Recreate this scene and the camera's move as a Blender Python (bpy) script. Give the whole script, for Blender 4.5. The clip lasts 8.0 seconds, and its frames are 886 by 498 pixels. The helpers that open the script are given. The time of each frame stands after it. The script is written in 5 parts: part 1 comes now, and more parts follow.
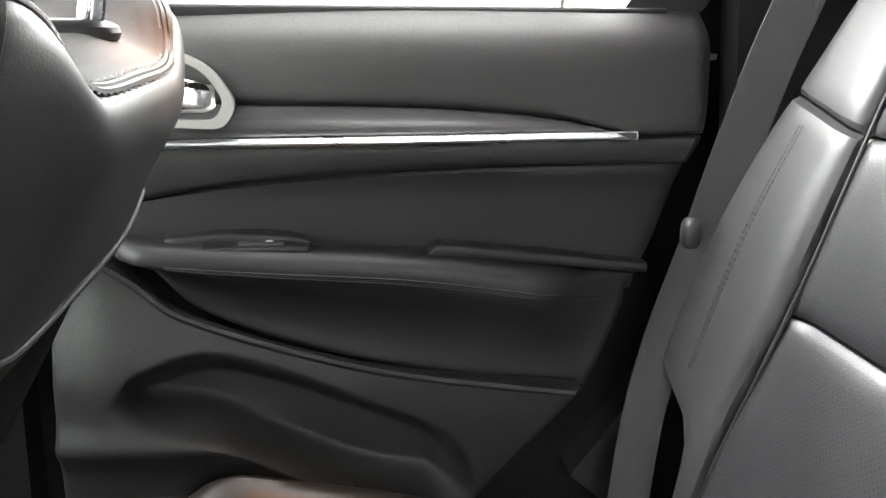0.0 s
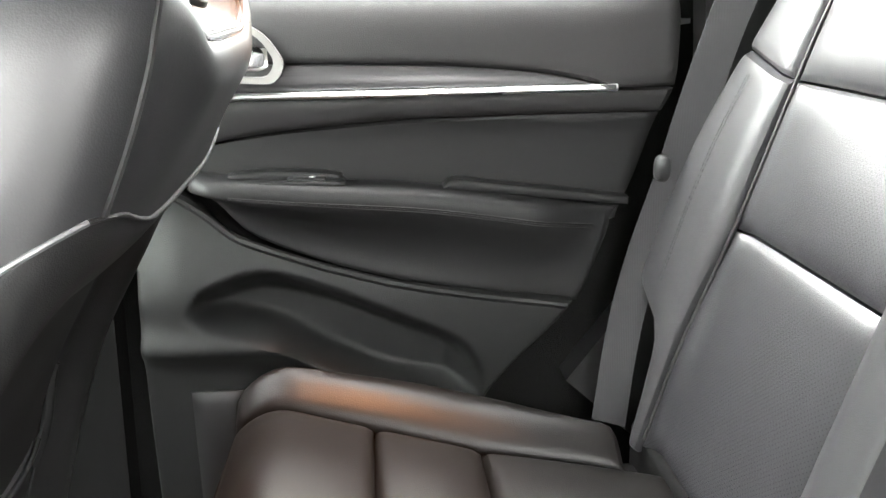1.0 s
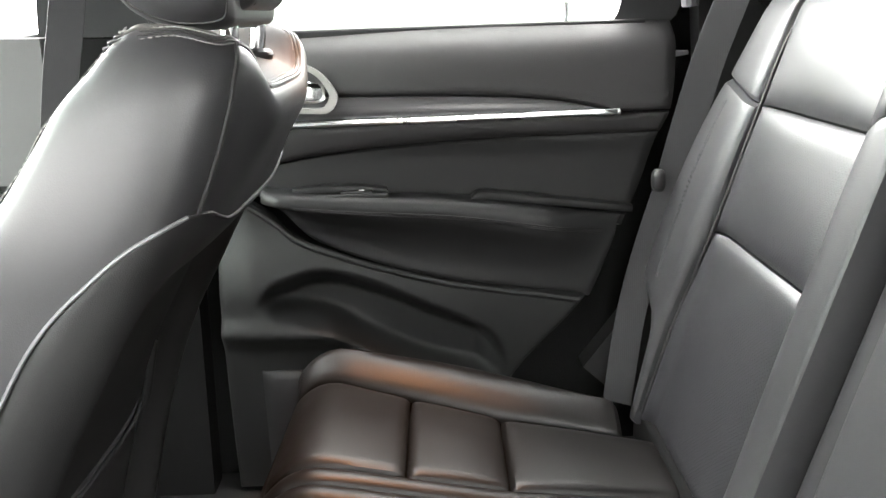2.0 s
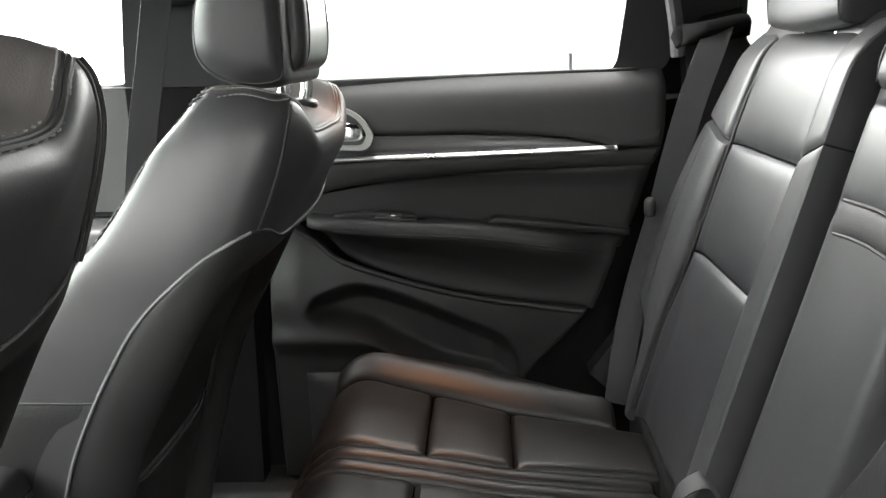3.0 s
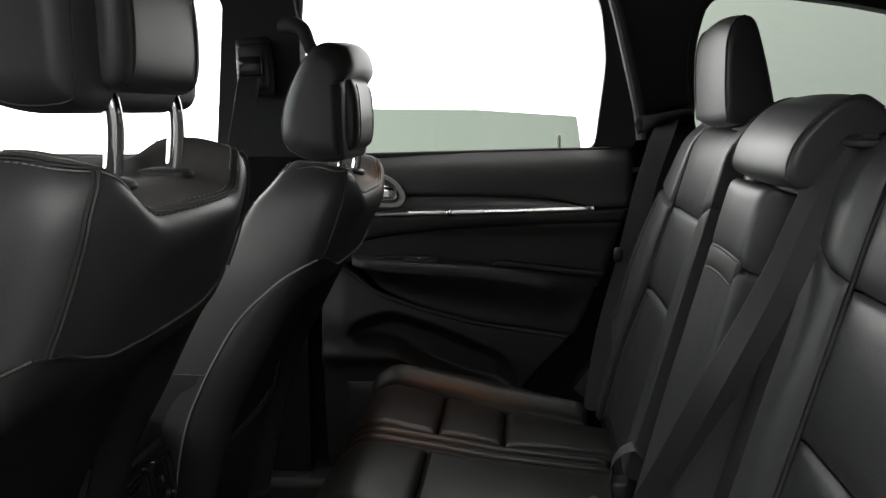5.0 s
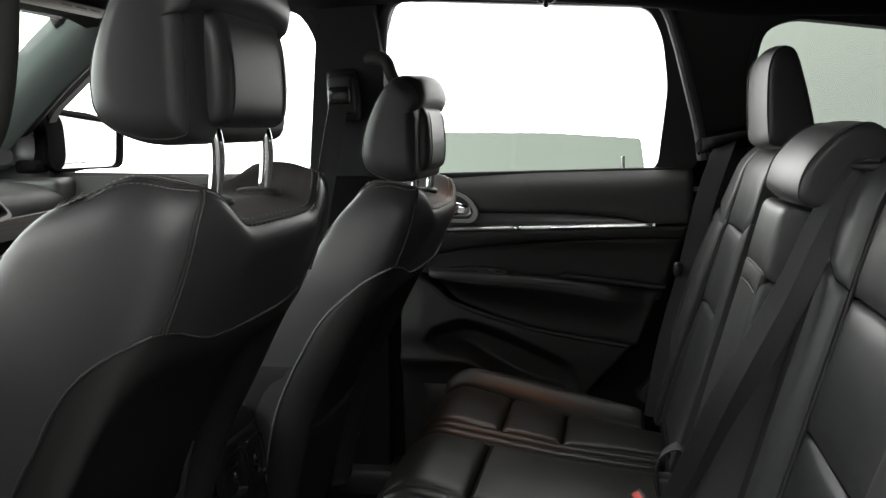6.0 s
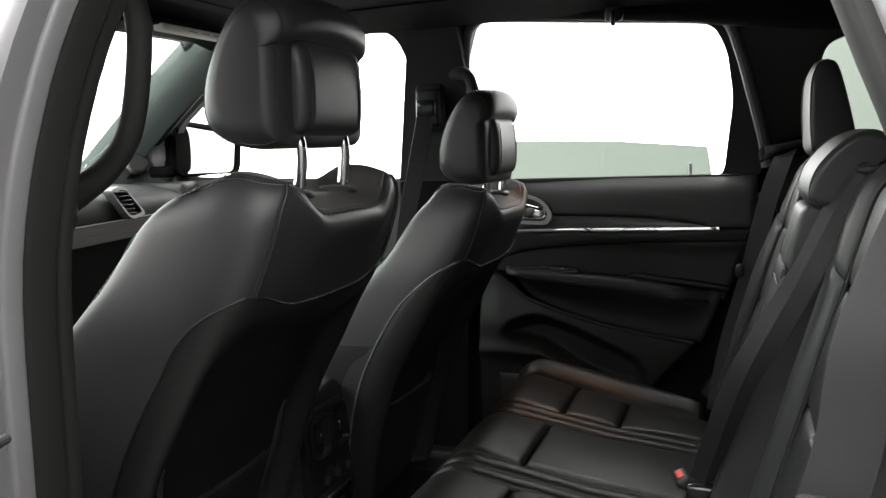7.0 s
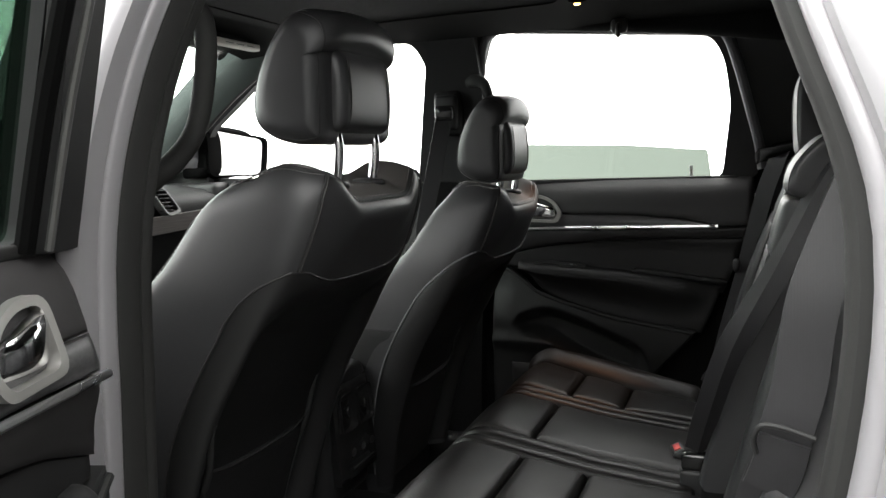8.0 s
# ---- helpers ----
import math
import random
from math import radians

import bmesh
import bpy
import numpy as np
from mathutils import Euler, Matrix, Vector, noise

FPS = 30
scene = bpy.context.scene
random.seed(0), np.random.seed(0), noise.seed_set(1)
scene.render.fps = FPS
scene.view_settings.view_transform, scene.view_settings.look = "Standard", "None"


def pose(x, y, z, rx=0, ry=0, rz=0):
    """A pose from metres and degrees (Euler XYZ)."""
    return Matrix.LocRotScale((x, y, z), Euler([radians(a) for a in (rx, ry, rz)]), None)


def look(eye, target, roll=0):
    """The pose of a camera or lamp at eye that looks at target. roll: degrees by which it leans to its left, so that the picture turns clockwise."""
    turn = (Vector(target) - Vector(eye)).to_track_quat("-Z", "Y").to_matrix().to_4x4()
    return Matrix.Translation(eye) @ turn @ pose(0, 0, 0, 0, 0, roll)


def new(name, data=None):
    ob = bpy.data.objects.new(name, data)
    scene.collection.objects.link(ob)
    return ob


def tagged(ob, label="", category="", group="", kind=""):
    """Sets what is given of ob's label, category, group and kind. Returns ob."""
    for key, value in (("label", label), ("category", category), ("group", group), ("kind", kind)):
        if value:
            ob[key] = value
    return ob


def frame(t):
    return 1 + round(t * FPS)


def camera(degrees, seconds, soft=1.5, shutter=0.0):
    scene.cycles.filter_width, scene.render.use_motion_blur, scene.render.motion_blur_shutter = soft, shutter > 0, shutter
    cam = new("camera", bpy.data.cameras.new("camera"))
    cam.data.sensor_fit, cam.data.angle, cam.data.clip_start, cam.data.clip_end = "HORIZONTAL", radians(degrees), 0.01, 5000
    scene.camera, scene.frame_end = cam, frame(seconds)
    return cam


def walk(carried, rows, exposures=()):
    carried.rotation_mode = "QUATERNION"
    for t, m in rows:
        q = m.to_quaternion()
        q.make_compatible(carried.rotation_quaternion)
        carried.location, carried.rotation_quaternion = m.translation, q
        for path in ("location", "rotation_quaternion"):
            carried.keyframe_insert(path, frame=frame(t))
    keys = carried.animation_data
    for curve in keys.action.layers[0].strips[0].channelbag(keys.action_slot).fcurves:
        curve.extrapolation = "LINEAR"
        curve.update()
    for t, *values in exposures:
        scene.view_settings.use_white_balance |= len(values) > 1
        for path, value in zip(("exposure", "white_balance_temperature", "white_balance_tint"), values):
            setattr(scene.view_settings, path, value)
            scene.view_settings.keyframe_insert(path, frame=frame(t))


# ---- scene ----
cam = camera(56.6, 8.0)
PATH = [
    (0, (-0.12, -0.14, 1.178), (0.132, 1.764, 0.622), 0.5),
    (0.5, (-0.125, -0.233, 1.171), (0.119, 1.658, 0.567), 0.2),
    (1, (-0.12, -0.336, 1.171), (0.054, 1.564, 0.571), -0.4),
    (1.5, (-0.096, -0.435, 1.187), (-0.018, 1.477, 0.605), -1.3),
    (3, (-0.025, -0.726, 1.231), (-0.133, 1.214, 0.756), -2.5),
    (3.5, (-0.009, -0.823, 1.257), (-0.151, 1.125, 0.825), -2.5),
    (4, (0.006, -0.932, 1.268), (-0.15, 1.024, 0.88), -2.1),
    (5.5, (0.076, -1.215, 1.275), (-0.188, 0.744, 0.972), -1.7),
    (6, (0.127, -1.28, 1.282), (-0.297, 0.654, 1.005), -2.1),
    (6.5, (0.222, -1.364, 1.281), (-0.411, 0.515, 1.025), -2.4),
    (7, (0.261, -1.438, 1.272), (-0.424, 0.426, 1.031), -2.1),
    (7.5, (0.281, -1.51, 1.258), (-0.416, 0.351, 1.03), -2.1),
    (8, (0.302, -1.589, 1.25), (-0.41, 0.267, 1.035), -1.9),
]
EXPOSURES = [(0.0, 2.4), (0.5, 3.0), (1.0, 3.1), (1.5, 2.9), (3.0, 1.6), (3.5, 1.3), (4.0, 0.4), (5.5, -0.3), (6.5, -0.05), (8.0, 0.0)]
walk(cam, [(t, look(eye, target, roll)) for t, eye, target, roll in PATH], EXPOSURES)

# ---- light: a white photo booth all round, brighter ahead of the car, one warm reading lamp inside ----
world = bpy.data.worlds.new("white_booth")
scene.world = world
world.use_nodes = True
booth = world.node_tree
way = booth.nodes.new("ShaderNodeTexCoord")
height = booth.nodes.new("ShaderNodeSeparateXYZ")
level = booth.nodes.new("ShaderNodeMapRange")
level.inputs["From Min"].default_value, level.inputs["From Max"].default_value = 0.02, 0.75
level.inputs["To Min"].default_value, level.inputs["To Max"].default_value = 3.6, 7.4
booth.nodes["Background"].inputs["Color"].default_value = (1.0, 1.0, 0.975, 1)
booth.links.new(way.outputs["Generated"], height.inputs[0])
booth.links.new(height.outputs["Z"], level.inputs["Value"])
front = booth.nodes.new("ShaderNodeMapRange")
front.inputs["From Min"].default_value, front.inputs["From Max"].default_value = -1.0, 1.0
front.inputs["To Min"].default_value, front.inputs["To Max"].default_value = 2.3, 0.5
both = booth.nodes.new("ShaderNodeMath")
both.operation = "MULTIPLY"
booth.links.new(height.outputs["X"], front.inputs["Value"])
booth.links.new(front.outputs["Result"], both.inputs[0])
booth.links.new(level.outputs["Result"], both.inputs[1])
booth.links.new(both.outputs[0], booth.nodes["Background"].inputs["Strength"])


# ---- materials ----
def material(name, colour, rough, metal=0.0, grain=0.0, grain_scale=800.0, vary=0.15, vary_scale=6.0, cells=False, sheen=0.0, spec=0.5):
    """A surface with fine relief, slow changes of tone and of gloss."""
    mat = bpy.data.materials.new(name)
    mat.use_nodes = True
    nodes, links = mat.node_tree.nodes, mat.node_tree.links
    bsdf = nodes["Principled BSDF"]
    bsdf.inputs["Metallic"].default_value = metal
    bsdf.inputs["Specular IOR Level"].default_value = spec
    bsdf.inputs["Sheen Weight"].default_value = sheen
    coord = nodes.new("ShaderNodeTexCoord")
    slow = nodes.new("ShaderNodeTexNoise")
    slow.inputs["Scale"].default_value, slow.inputs["Detail"].default_value = vary_scale, 4
    links.new(coord.outputs["Object"], slow.inputs["Vector"])
    mix = nodes.new("ShaderNodeMix")
    mix.data_type = "RGBA"
    low = [c * (1 - vary) for c in colour]
    high = [min(1, c * (1 + vary)) for c in colour]
    mix.inputs[6].default_value, mix.inputs[7].default_value = (*low, 1), (*high, 1)
    links.new(slow.outputs["Fac"], mix.inputs[0])
    links.new(mix.outputs[2], bsdf.inputs["Base Color"])
    gloss = nodes.new("ShaderNodeMapRange")
    gloss.inputs["To Min"].default_value, gloss.inputs["To Max"].default_value = max(0.02, rough - 0.07), min(1, rough + 0.07)
    links.new(slow.outputs["Fac"], gloss.inputs["Value"])
    links.new(gloss.outputs["Result"], bsdf.inputs["Roughness"])
    if grain:
        fine = nodes.new("ShaderNodeTexVoronoi" if cells else "ShaderNodeTexNoise")
        fine.inputs["Scale"].default_value = grain_scale
        links.new(coord.outputs["Object"], fine.inputs["Vector"])
        wave = nodes.new("ShaderNodeTexNoise")
        wave.inputs["Scale"].default_value, wave.inputs["Detail"].default_value = 35, 3
        links.new(coord.outputs["Object"], wave.inputs["Vector"])
        add = nodes.new("ShaderNodeMath")
        add.operation = "MULTIPLY_ADD"
        add.inputs[1].default_value = 0.16
        links.new(wave.outputs["Fac"], add.inputs[0])
        links.new(fine.outputs[0], add.inputs[2])
        bump = nodes.new("ShaderNodeBump")
        bump.inputs["Strength"].default_value, bump.inputs["Distance"].default_value = grain, 0.001
        links.new(add.outputs[0], bump.inputs["Height"])
        links.new(bump.outputs["Normal"], bsdf.inputs["Normal"])
    return mat


def perforated(name, colour, rough, pitch=0.0043):
    """Leather with rows of small punched holes."""
    mat = material(name, colour, rough, grain=0.22, grain_scale=750, cells=True)
    nodes, links = mat.node_tree.nodes, mat.node_tree.links
    bsdf = nodes["Principled BSDF"]
    coord = nodes.new("ShaderNodeTexCoord")
    sep = nodes.new("ShaderNodeSeparateXYZ")
    links.new(coord.outputs["Object"], sep.inputs[0])
    comb = nodes.new("ShaderNodeCombineXYZ")
    links.new(sep.outputs["Y"], comb.inputs["X"])
    links.new(sep.outputs["Z"], comb.inputs["Y"])
    turn = nodes.new("ShaderNodeMapping")
    turn.inputs["Rotation"].default_value[2] = radians(45)
    links.new(comb.outputs[0], turn.inputs["Vector"])
    dots = nodes.new("ShaderNodeTexVoronoi")
    dots.voronoi_dimensions = "2D"
    dots.inputs["Scale"].default_value = 1 / pitch
    dots.inputs["Randomness"].default_value = 0
    links.new(turn.outputs[0], dots.inputs["Vector"])
    hole = nodes.new("ShaderNodeMapRange")
    hole.inputs["From Min"].default_value, hole.inputs["From Max"].default_value = 0.06, 0.17
    links.new(dots.outputs["Distance"], hole.inputs["Value"])
    dark = nodes.new("ShaderNodeMix")
    dark.data_type = "RGBA"
    dark.inputs[6].default_value = (0.011, 0.011, 0.012, 1)
    source = bsdf.inputs["Base Color"].links[0].from_socket
    links.new(hole.outputs[0], dark.inputs[0])
    links.new(source, dark.inputs[7])
    links.new(dark.outputs[2], bsdf.inputs["Base Color"])
    shine = nodes.new("ShaderNodeMath")
    shine.operation = "MULTIPLY"
    shine.inputs[1].default_value = 0.6
    links.new(hole.outputs[0], shine.inputs[0])
    links.new(shine.outputs[0], bsdf.inputs["Specular IOR Level"])
    return mat


def webbing_material(name, colour):
    """Woven belt: fine ribs across the strap."""
    mat = material(name, colour, 0.55, grain=0.2, grain_scale=900, sheen=0.04, spec=0.35)
    nodes, links = mat.node_tree.nodes, mat.node_tree.links
    bsdf = nodes["Principled BSDF"]
    coord = nodes.new("ShaderNodeTexCoord")
    wave = nodes.new("ShaderNodeTexWave")
    wave.inputs["Scale"].default_value = 110
    wave.bands_direction = "X"
    links.new(coord.outputs["Object"], wave.inputs["Vector"])
    bump = nodes.new("ShaderNodeBump")
    bump.inputs["Strength"].default_value, bump.inputs["Distance"].default_value = 0.18, 0.0005
    links.new(wave.outputs["Fac"], bump.inputs["Height"])
    links.new(bump.outputs["Normal"], bsdf.inputs["Normal"])
    return mat


def brushed(name, colour, rough, metal, along=(2, 200, 400)):
    """Fine streaks along one axis, as in brushed metal or straight-grained veneer."""
    mat = material(name, colour, rough, metal)
    nodes, links = mat.node_tree.nodes, mat.node_tree.links
    bsdf = nodes["Principled BSDF"]
    coord = nodes.new("ShaderNodeTexCoord")
    stretch = nodes.new("ShaderNodeMapping")
    stretch.inputs["Scale"].default_value = along
    links.new(coord.outputs["Object"], stretch.inputs["Vector"])
    streak = nodes.new("ShaderNodeTexNoise")
    streak.inputs["Scale"].default_value, streak.inputs["Detail"].default_value = 1.0, 5
    links.new(stretch.outputs[0], streak.inputs["Vector"])
    ramp = nodes.new("ShaderNodeMix")
    ramp.data_type = "RGBA"
    ramp.inputs[6].default_value = (*[c * 0.45 for c in colour], 1)
    ramp.inputs[7].default_value = (*[min(1, c * 1.6) for c in colour], 1)
    links.new(streak.outputs["Fac"], ramp.inputs[0])
    links.new(ramp.outputs[2], bsdf.inputs["Base Color"])
    return mat


def glass_material(name, tint, gloss=0.06):
    mat = bpy.data.materials.new(name)
    mat.use_nodes = True
    nodes, links = mat.node_tree.nodes, mat.node_tree.links
    nodes.remove(nodes["Principled BSDF"])
    clear = nodes.new("ShaderNodeBsdfTransparent")
    clear.inputs["Color"].default_value = (*tint, 1)
    shine = nodes.new("ShaderNodeBsdfGlossy")
    shine.inputs["Roughness"].default_value = 0.02
    edge = nodes.new("ShaderNodeLayerWeight")
    edge.inputs["Blend"].default_value = 0.5
    steep = nodes.new("ShaderNodeMath")
    steep.operation = "POWER"
    steep.inputs[1].default_value = 5.0
    links.new(edge.outputs["Facing"], steep.inputs[0])
    fresnel = nodes.new("ShaderNodeMath")
    fresnel.operation = "MULTIPLY_ADD"
    fresnel.inputs[1].default_value, fresnel.inputs[2].default_value = 0.8, gloss * 0.6
    links.new(steep.outputs[0], fresnel.inputs[0])
    mix = nodes.new("ShaderNodeMixShader")
    links.new(fresnel.outputs[0], mix.inputs[0])
    links.new(clear.outputs[0], mix.inputs[1])
    links.new(shine.outputs[0], mix.inputs[2])
    links.new(mix.outputs[0], nodes["Material Output"].inputs["Surface"])
    return mat


LEATHER = material("black_leather", (0.026, 0.026, 0.0272), 0.43, grain=0.08, grain_scale=750, cells=True, vary_scale=9, spec=0.42)
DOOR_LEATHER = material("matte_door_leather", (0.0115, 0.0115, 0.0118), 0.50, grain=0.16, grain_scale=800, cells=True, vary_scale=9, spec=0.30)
# bench copy of the seat leather, its colour darkened for the low cabin's shade
CUSHION = material("shaded_cushion_leather", (0.0046, 0.0041, 0.0038), 0.43, grain=0.16, grain_scale=650, cells=True, vary_scale=8, spec=0.19)
PERFORATED = perforated("perforated_leather", (0.017, 0.017, 0.0186), 0.40)
VINYL = material("soft_black_vinyl", (0.0165, 0.0156, 0.016), 0.58, grain=0.25, grain_scale=900, cells=True, spec=0.36)
PLASTIC = material("black_plastic", (0.013, 0.013, 0.0134), 0.52, grain=0.2, grain_scale=1100, spec=0.42)
LOWER_PLASTIC = material("grained_lower_plastic", (0.0054, 0.0058, 0.0057), 0.6, grain=0.3, grain_scale=800, cells=True, spec=0.36)
GLOSS_BLACK = material("gloss_black", (0.012, 0.012, 0.012), 0.14)
RUBBER = material("black_rubber_seal", (0.013, 0.013, 0.013), 0.6, grain=0.2, spec=0.35)
CARPET = material("black_carpet", (0.005, 0.005, 0.005), 0.95, grain=1.0, grain_scale=500, spec=0.1)
HEADLINER = material("black_headliner_fabric", (0.0065, 0.0065, 0.0065), 0.95, grain=0.5, grain_scale=1200, spec=0.08)
PILLAR_CLOTH = material("dark_pillar_cloth", (0.026, 0.026, 0.0268), 0.85, grain=0.4, grain_scale=1200, spec=0.2)
GREEN_TRIM = material("greenish_grey_pillar_trim", (0.036, 0.046, 0.043), 0.8, grain=0.3, grain_scale=1000)
WEBBING = webbing_material("belt_webbing", (0.0155, 0.0151, 0.0165))
CHROME = material("chrome", (0.82, 0.82, 0.83), 0.1, metal=1.0, vary=0.03)
BRIGHT = material("bright_satin_chrome", (0.85, 0.85, 0.86), 0.28, metal=1.0, vary=0.03)
SATIN = material("satin_silver", (0.24, 0.235, 0.225), 0.42, metal=0.8, vary=0.08)
DARK_SATIN = material("dark_satin_grey", (0.10, 0.10, 0.098), 0.45, metal=0.6, vary=0.08)
VENEER = brushed("dark_brushed_veneer", (0.042, 0.041, 0.042), 0.32, 0.3)
DASH_TRIM = brushed("brushed_dash_trim", (0.085, 0.077, 0.073), 0.4, 0.4, (300, 3, 300))
PAINT = material("silver_body_paint", (0.29, 0.282, 0.294), 0.36, metal=0.3, vary=0.04)
SEAL_TRIM = material("grey_seal_cloth", (0.017, 0.017, 0.0165), 0.7, grain=0.2, spec=0.3)
DECK = material("dull_top_leather", (0.060, 0.056, 0.053), 0.75, grain=0.15, grain_scale=750, cells=True, spec=0.12)
EDGE_GREY = material("grey_edge_trim", (0.10, 0.097, 0.103), 0.55, vary=0.06, spec=0.35)
SHELL = material("black_seat_shell", (0.0105, 0.0105, 0.0107), 0.5, grain=0.15, grain_scale=900, cells=True, spec=0.42)
OUTER_BLACK = material("dull_outer_black", (0.003, 0.003, 0.003), 0.8, spec=0.03)
STITCH = material("grey_stitching", (0.16, 0.155, 0.15), 0.6, vary=0.1)
# pale colour stands in for the highlight along the piping
PIPING = material("highlit_piping", (0.11, 0.11, 0.112), 0.42, vary=0.12)
RED = material("red_buckle_button", (0.5, 0.03, 0.025), 0.45)
BEIGE_STRIP = material("pale_visor_strip", (0.5, 0.48, 0.43), 0.5)
WHITE_MARK = material("pale_marking", (0.6, 0.6, 0.6), 0.5)
TINT = glass_material("green_tinted_glass", (0.315, 0.342, 0.317))
RAISED_TINT = glass_material("deep_green_glass", (0.17, 0.235, 0.195))
PRIVACY = glass_material("grey_privacy_glass", (0.355, 0.378, 0.355))
CLEAR = glass_material("clear_windscreen", (0.86, 0.9, 0.88))
MIRROR = material("mirror_glass", (0.9, 0.9, 0.9), 0.03, metal=1.0, vary=0.01)
BLOCKER_WALL = material("grey_blocker_wall", (0.11, 0.11, 0.108), 0.8, grain=0.3, grain_scale=40)
GROUND = material("pale_booth_floor", (0.10, 0.10, 0.097), 0.6, grain=0.2, grain_scale=60)
LAMP = bpy.data.materials.new("warm_lamp_lens")
LAMP.use_nodes = True
LAMP.node_tree.nodes["Principled BSDF"].inputs["Emission Color"].default_value = (1.0, 0.5, 0.16, 1)
LAMP.node_tree.nodes["Principled BSDF"].inputs["Emission Strength"].default_value = 9.0


# ---- building tools ----
MIRRORED = Matrix.Diagonal((1, -1, 1, 1))
SAME = Matrix.Identity(4)


def thing(name, label, category, group="", kind="", at=(0, 0, 0)):
    ob = new(name)
    ob.empty_display_size = 0.05
    ob.location = at
    return tagged(ob, label, category, group, kind)


def part(name, bm, mat, parent=None, label="", m=SAME, smooth=35):
    """Links a bmesh as one mesh object under its thing."""
    bmesh.ops.transform(bm, matrix=m, verts=bm.verts)
    if m.determinant() < 0:
        bmesh.ops.reverse_faces(bm, faces=bm.faces)
    data = bpy.data.meshes.new(name)
    for f in bm.faces:
        f.smooth = True
    for e in bm.edges:
        if len(e.link_faces) == 2 and e.calc_face_angle(0) > radians(smooth):
            e.smooth = False
    bm.to_mesh(data)
    bm.free()
    data.materials.append(mat)
    ob = new(name, data)
    if parent:
        ob.parent = parent
        bpy.context.view_layer.update()
        ob.matrix_parent_inverse = parent.matrix_world.inverted()
    if label:
        ob["label"] = label
    return ob


def curve_at(points, t):
    """A smooth curve through a few points, at t from 0 to 1."""
    n = len(points) - 1
    x = min(max(t, 0), 1) * n
    i = min(int(x), n - 1)
    f = x - i
    p0, p1, p2, p3 = (Vector(points[min(max(i + k, 0), n)]) for k in (-1, 0, 1, 2))
    return 0.5 * (2 * p1 + (p2 - p0) * f + (2 * p0 - 5 * p1 + 4 * p2 - p3) * f * f + (3 * p1 - p0 - 3 * p2 + p3) * f ** 3)


def value_at(pairs, x):
    """A smooth function through pairs (x, value), which does not overshoot."""
    if x <= pairs[0][0]:
        return pairs[0][1]
    if x >= pairs[-1][0]:
        return pairs[-1][1]
    slopes = [(q[1] - p[1]) / (q[0] - p[0]) for p, q in zip(pairs, pairs[1:])]
    for i, (p, q) in enumerate(zip(pairs, pairs[1:])):
        if x <= q[0]:
            d = slopes[i]
            left = d if i == 0 else (0 if slopes[i - 1] * d <= 0 else 2 * slopes[i - 1] * d / (slopes[i - 1] + d))
            right = d if i == len(slopes) - 1 else (0 if slopes[i + 1] * d <= 0 else 2 * slopes[i + 1] * d / (slopes[i + 1] + d))
            h = q[0] - p[0]
            t = (x - p[0]) / h
            return p[1] * (1 + 2 * t) * (1 - t) ** 2 + left * h * t * (1 - t) ** 2 + q[1] * t * t * (3 - 2 * t) + right * h * t * t * (t - 1)
    return pairs[-1][1]


def ease(x):
    x = min(max(x, 0), 1)
    return x * x * (3 - 2 * x)


def stations(n, lean=0.7):
    """Steps from 0 to 1, closer together near both ends."""
    return [(1 - lean) * i / n + lean * (1 - math.cos(math.pi * i / n)) / 2 for i in range(n + 1)]


def pad(f, nu=18, nv=18, r=0.02, sink=0.01, crown=0.0, thick=0.02, flip=False, edges=(1, 1, 1, 1), wrinkle=0.0, lean=0.7):
    """A stuffed panel over the surface f(u, v): its edges roll down by sink over the width r, its middle swells by crown."""
    bm = bmesh.new()
    us, vs = stations(nu, lean), stations(nv, lean)
    du = max(1e-4, (f(1, 0.5) - f(0, 0.5)).length)
    dv = max(1e-4, (f(0.5, 1) - f(0.5, 0)).length)
    front, back = [], []
    e = 1e-3
    for v in vs:
        row_f, row_b = [], []
        for u in us:
            p = f(u, v)
            a = f(min(u + e, 1), v) - f(max(u - e, 0), v)
            b = f(u, min(v + e, 1)) - f(u, max(v - e, 0))
            n = a.cross(b)
            n = n.normalized() if n.length > 1e-12 else Vector((0, 0, 1))
            if flip:
                n = -n
            h = 1.0
            for near, on in ((u * du, edges[0]), ((1 - u) * du, edges[1]), (v * dv, edges[2]), ((1 - v) * dv, edges[3])):
                if on:
                    k = min(1, near / r)
                    h *= math.sqrt(max(0, 1 - (1 - k) ** 2))
            off = sink * (h - 1) + crown * math.sin(math.pi * u) * math.sin(math.pi * v)
            if wrinkle:
                off += wrinkle * (noise.noise(p * 9) + 0.5 * noise.noise(p * 23)) * h
            row_f.append(bm.verts.new(p + n * off))
            row_b.append(bm.verts.new(p - n * (sink + thick)))
        front.append(row_f)
        back.append(row_b)
    for j in range(nv):
        for i in range(nu):
            quad = (front[j][i], front[j][i + 1], front[j + 1][i + 1], front[j + 1][i])
            rear = (back[j][i], back[j + 1][i], back[j + 1][i + 1], back[j][i + 1])
            bm.faces.new(quad[::-1] if flip else quad)
            bm.faces.new(rear[::-1] if flip else rear)
    rim = [(front[0][i], back[0][i]) for i in range(nu + 1)] + [(front[j][nu], back[j][nu]) for j in range(1, nv + 1)]
    rim += [(front[nv][i], back[nv][i]) for i in range(nu - 1, -1, -1)] + [(front[j][0], back[j][0]) for j in range(nv - 1, 0, -1)]
    for (a, b), (c, d) in zip(rim, rim[1:] + rim[:1]):
        bm.faces.new((b, d, c, a) if not flip else (a, c, d, b))
    return bm


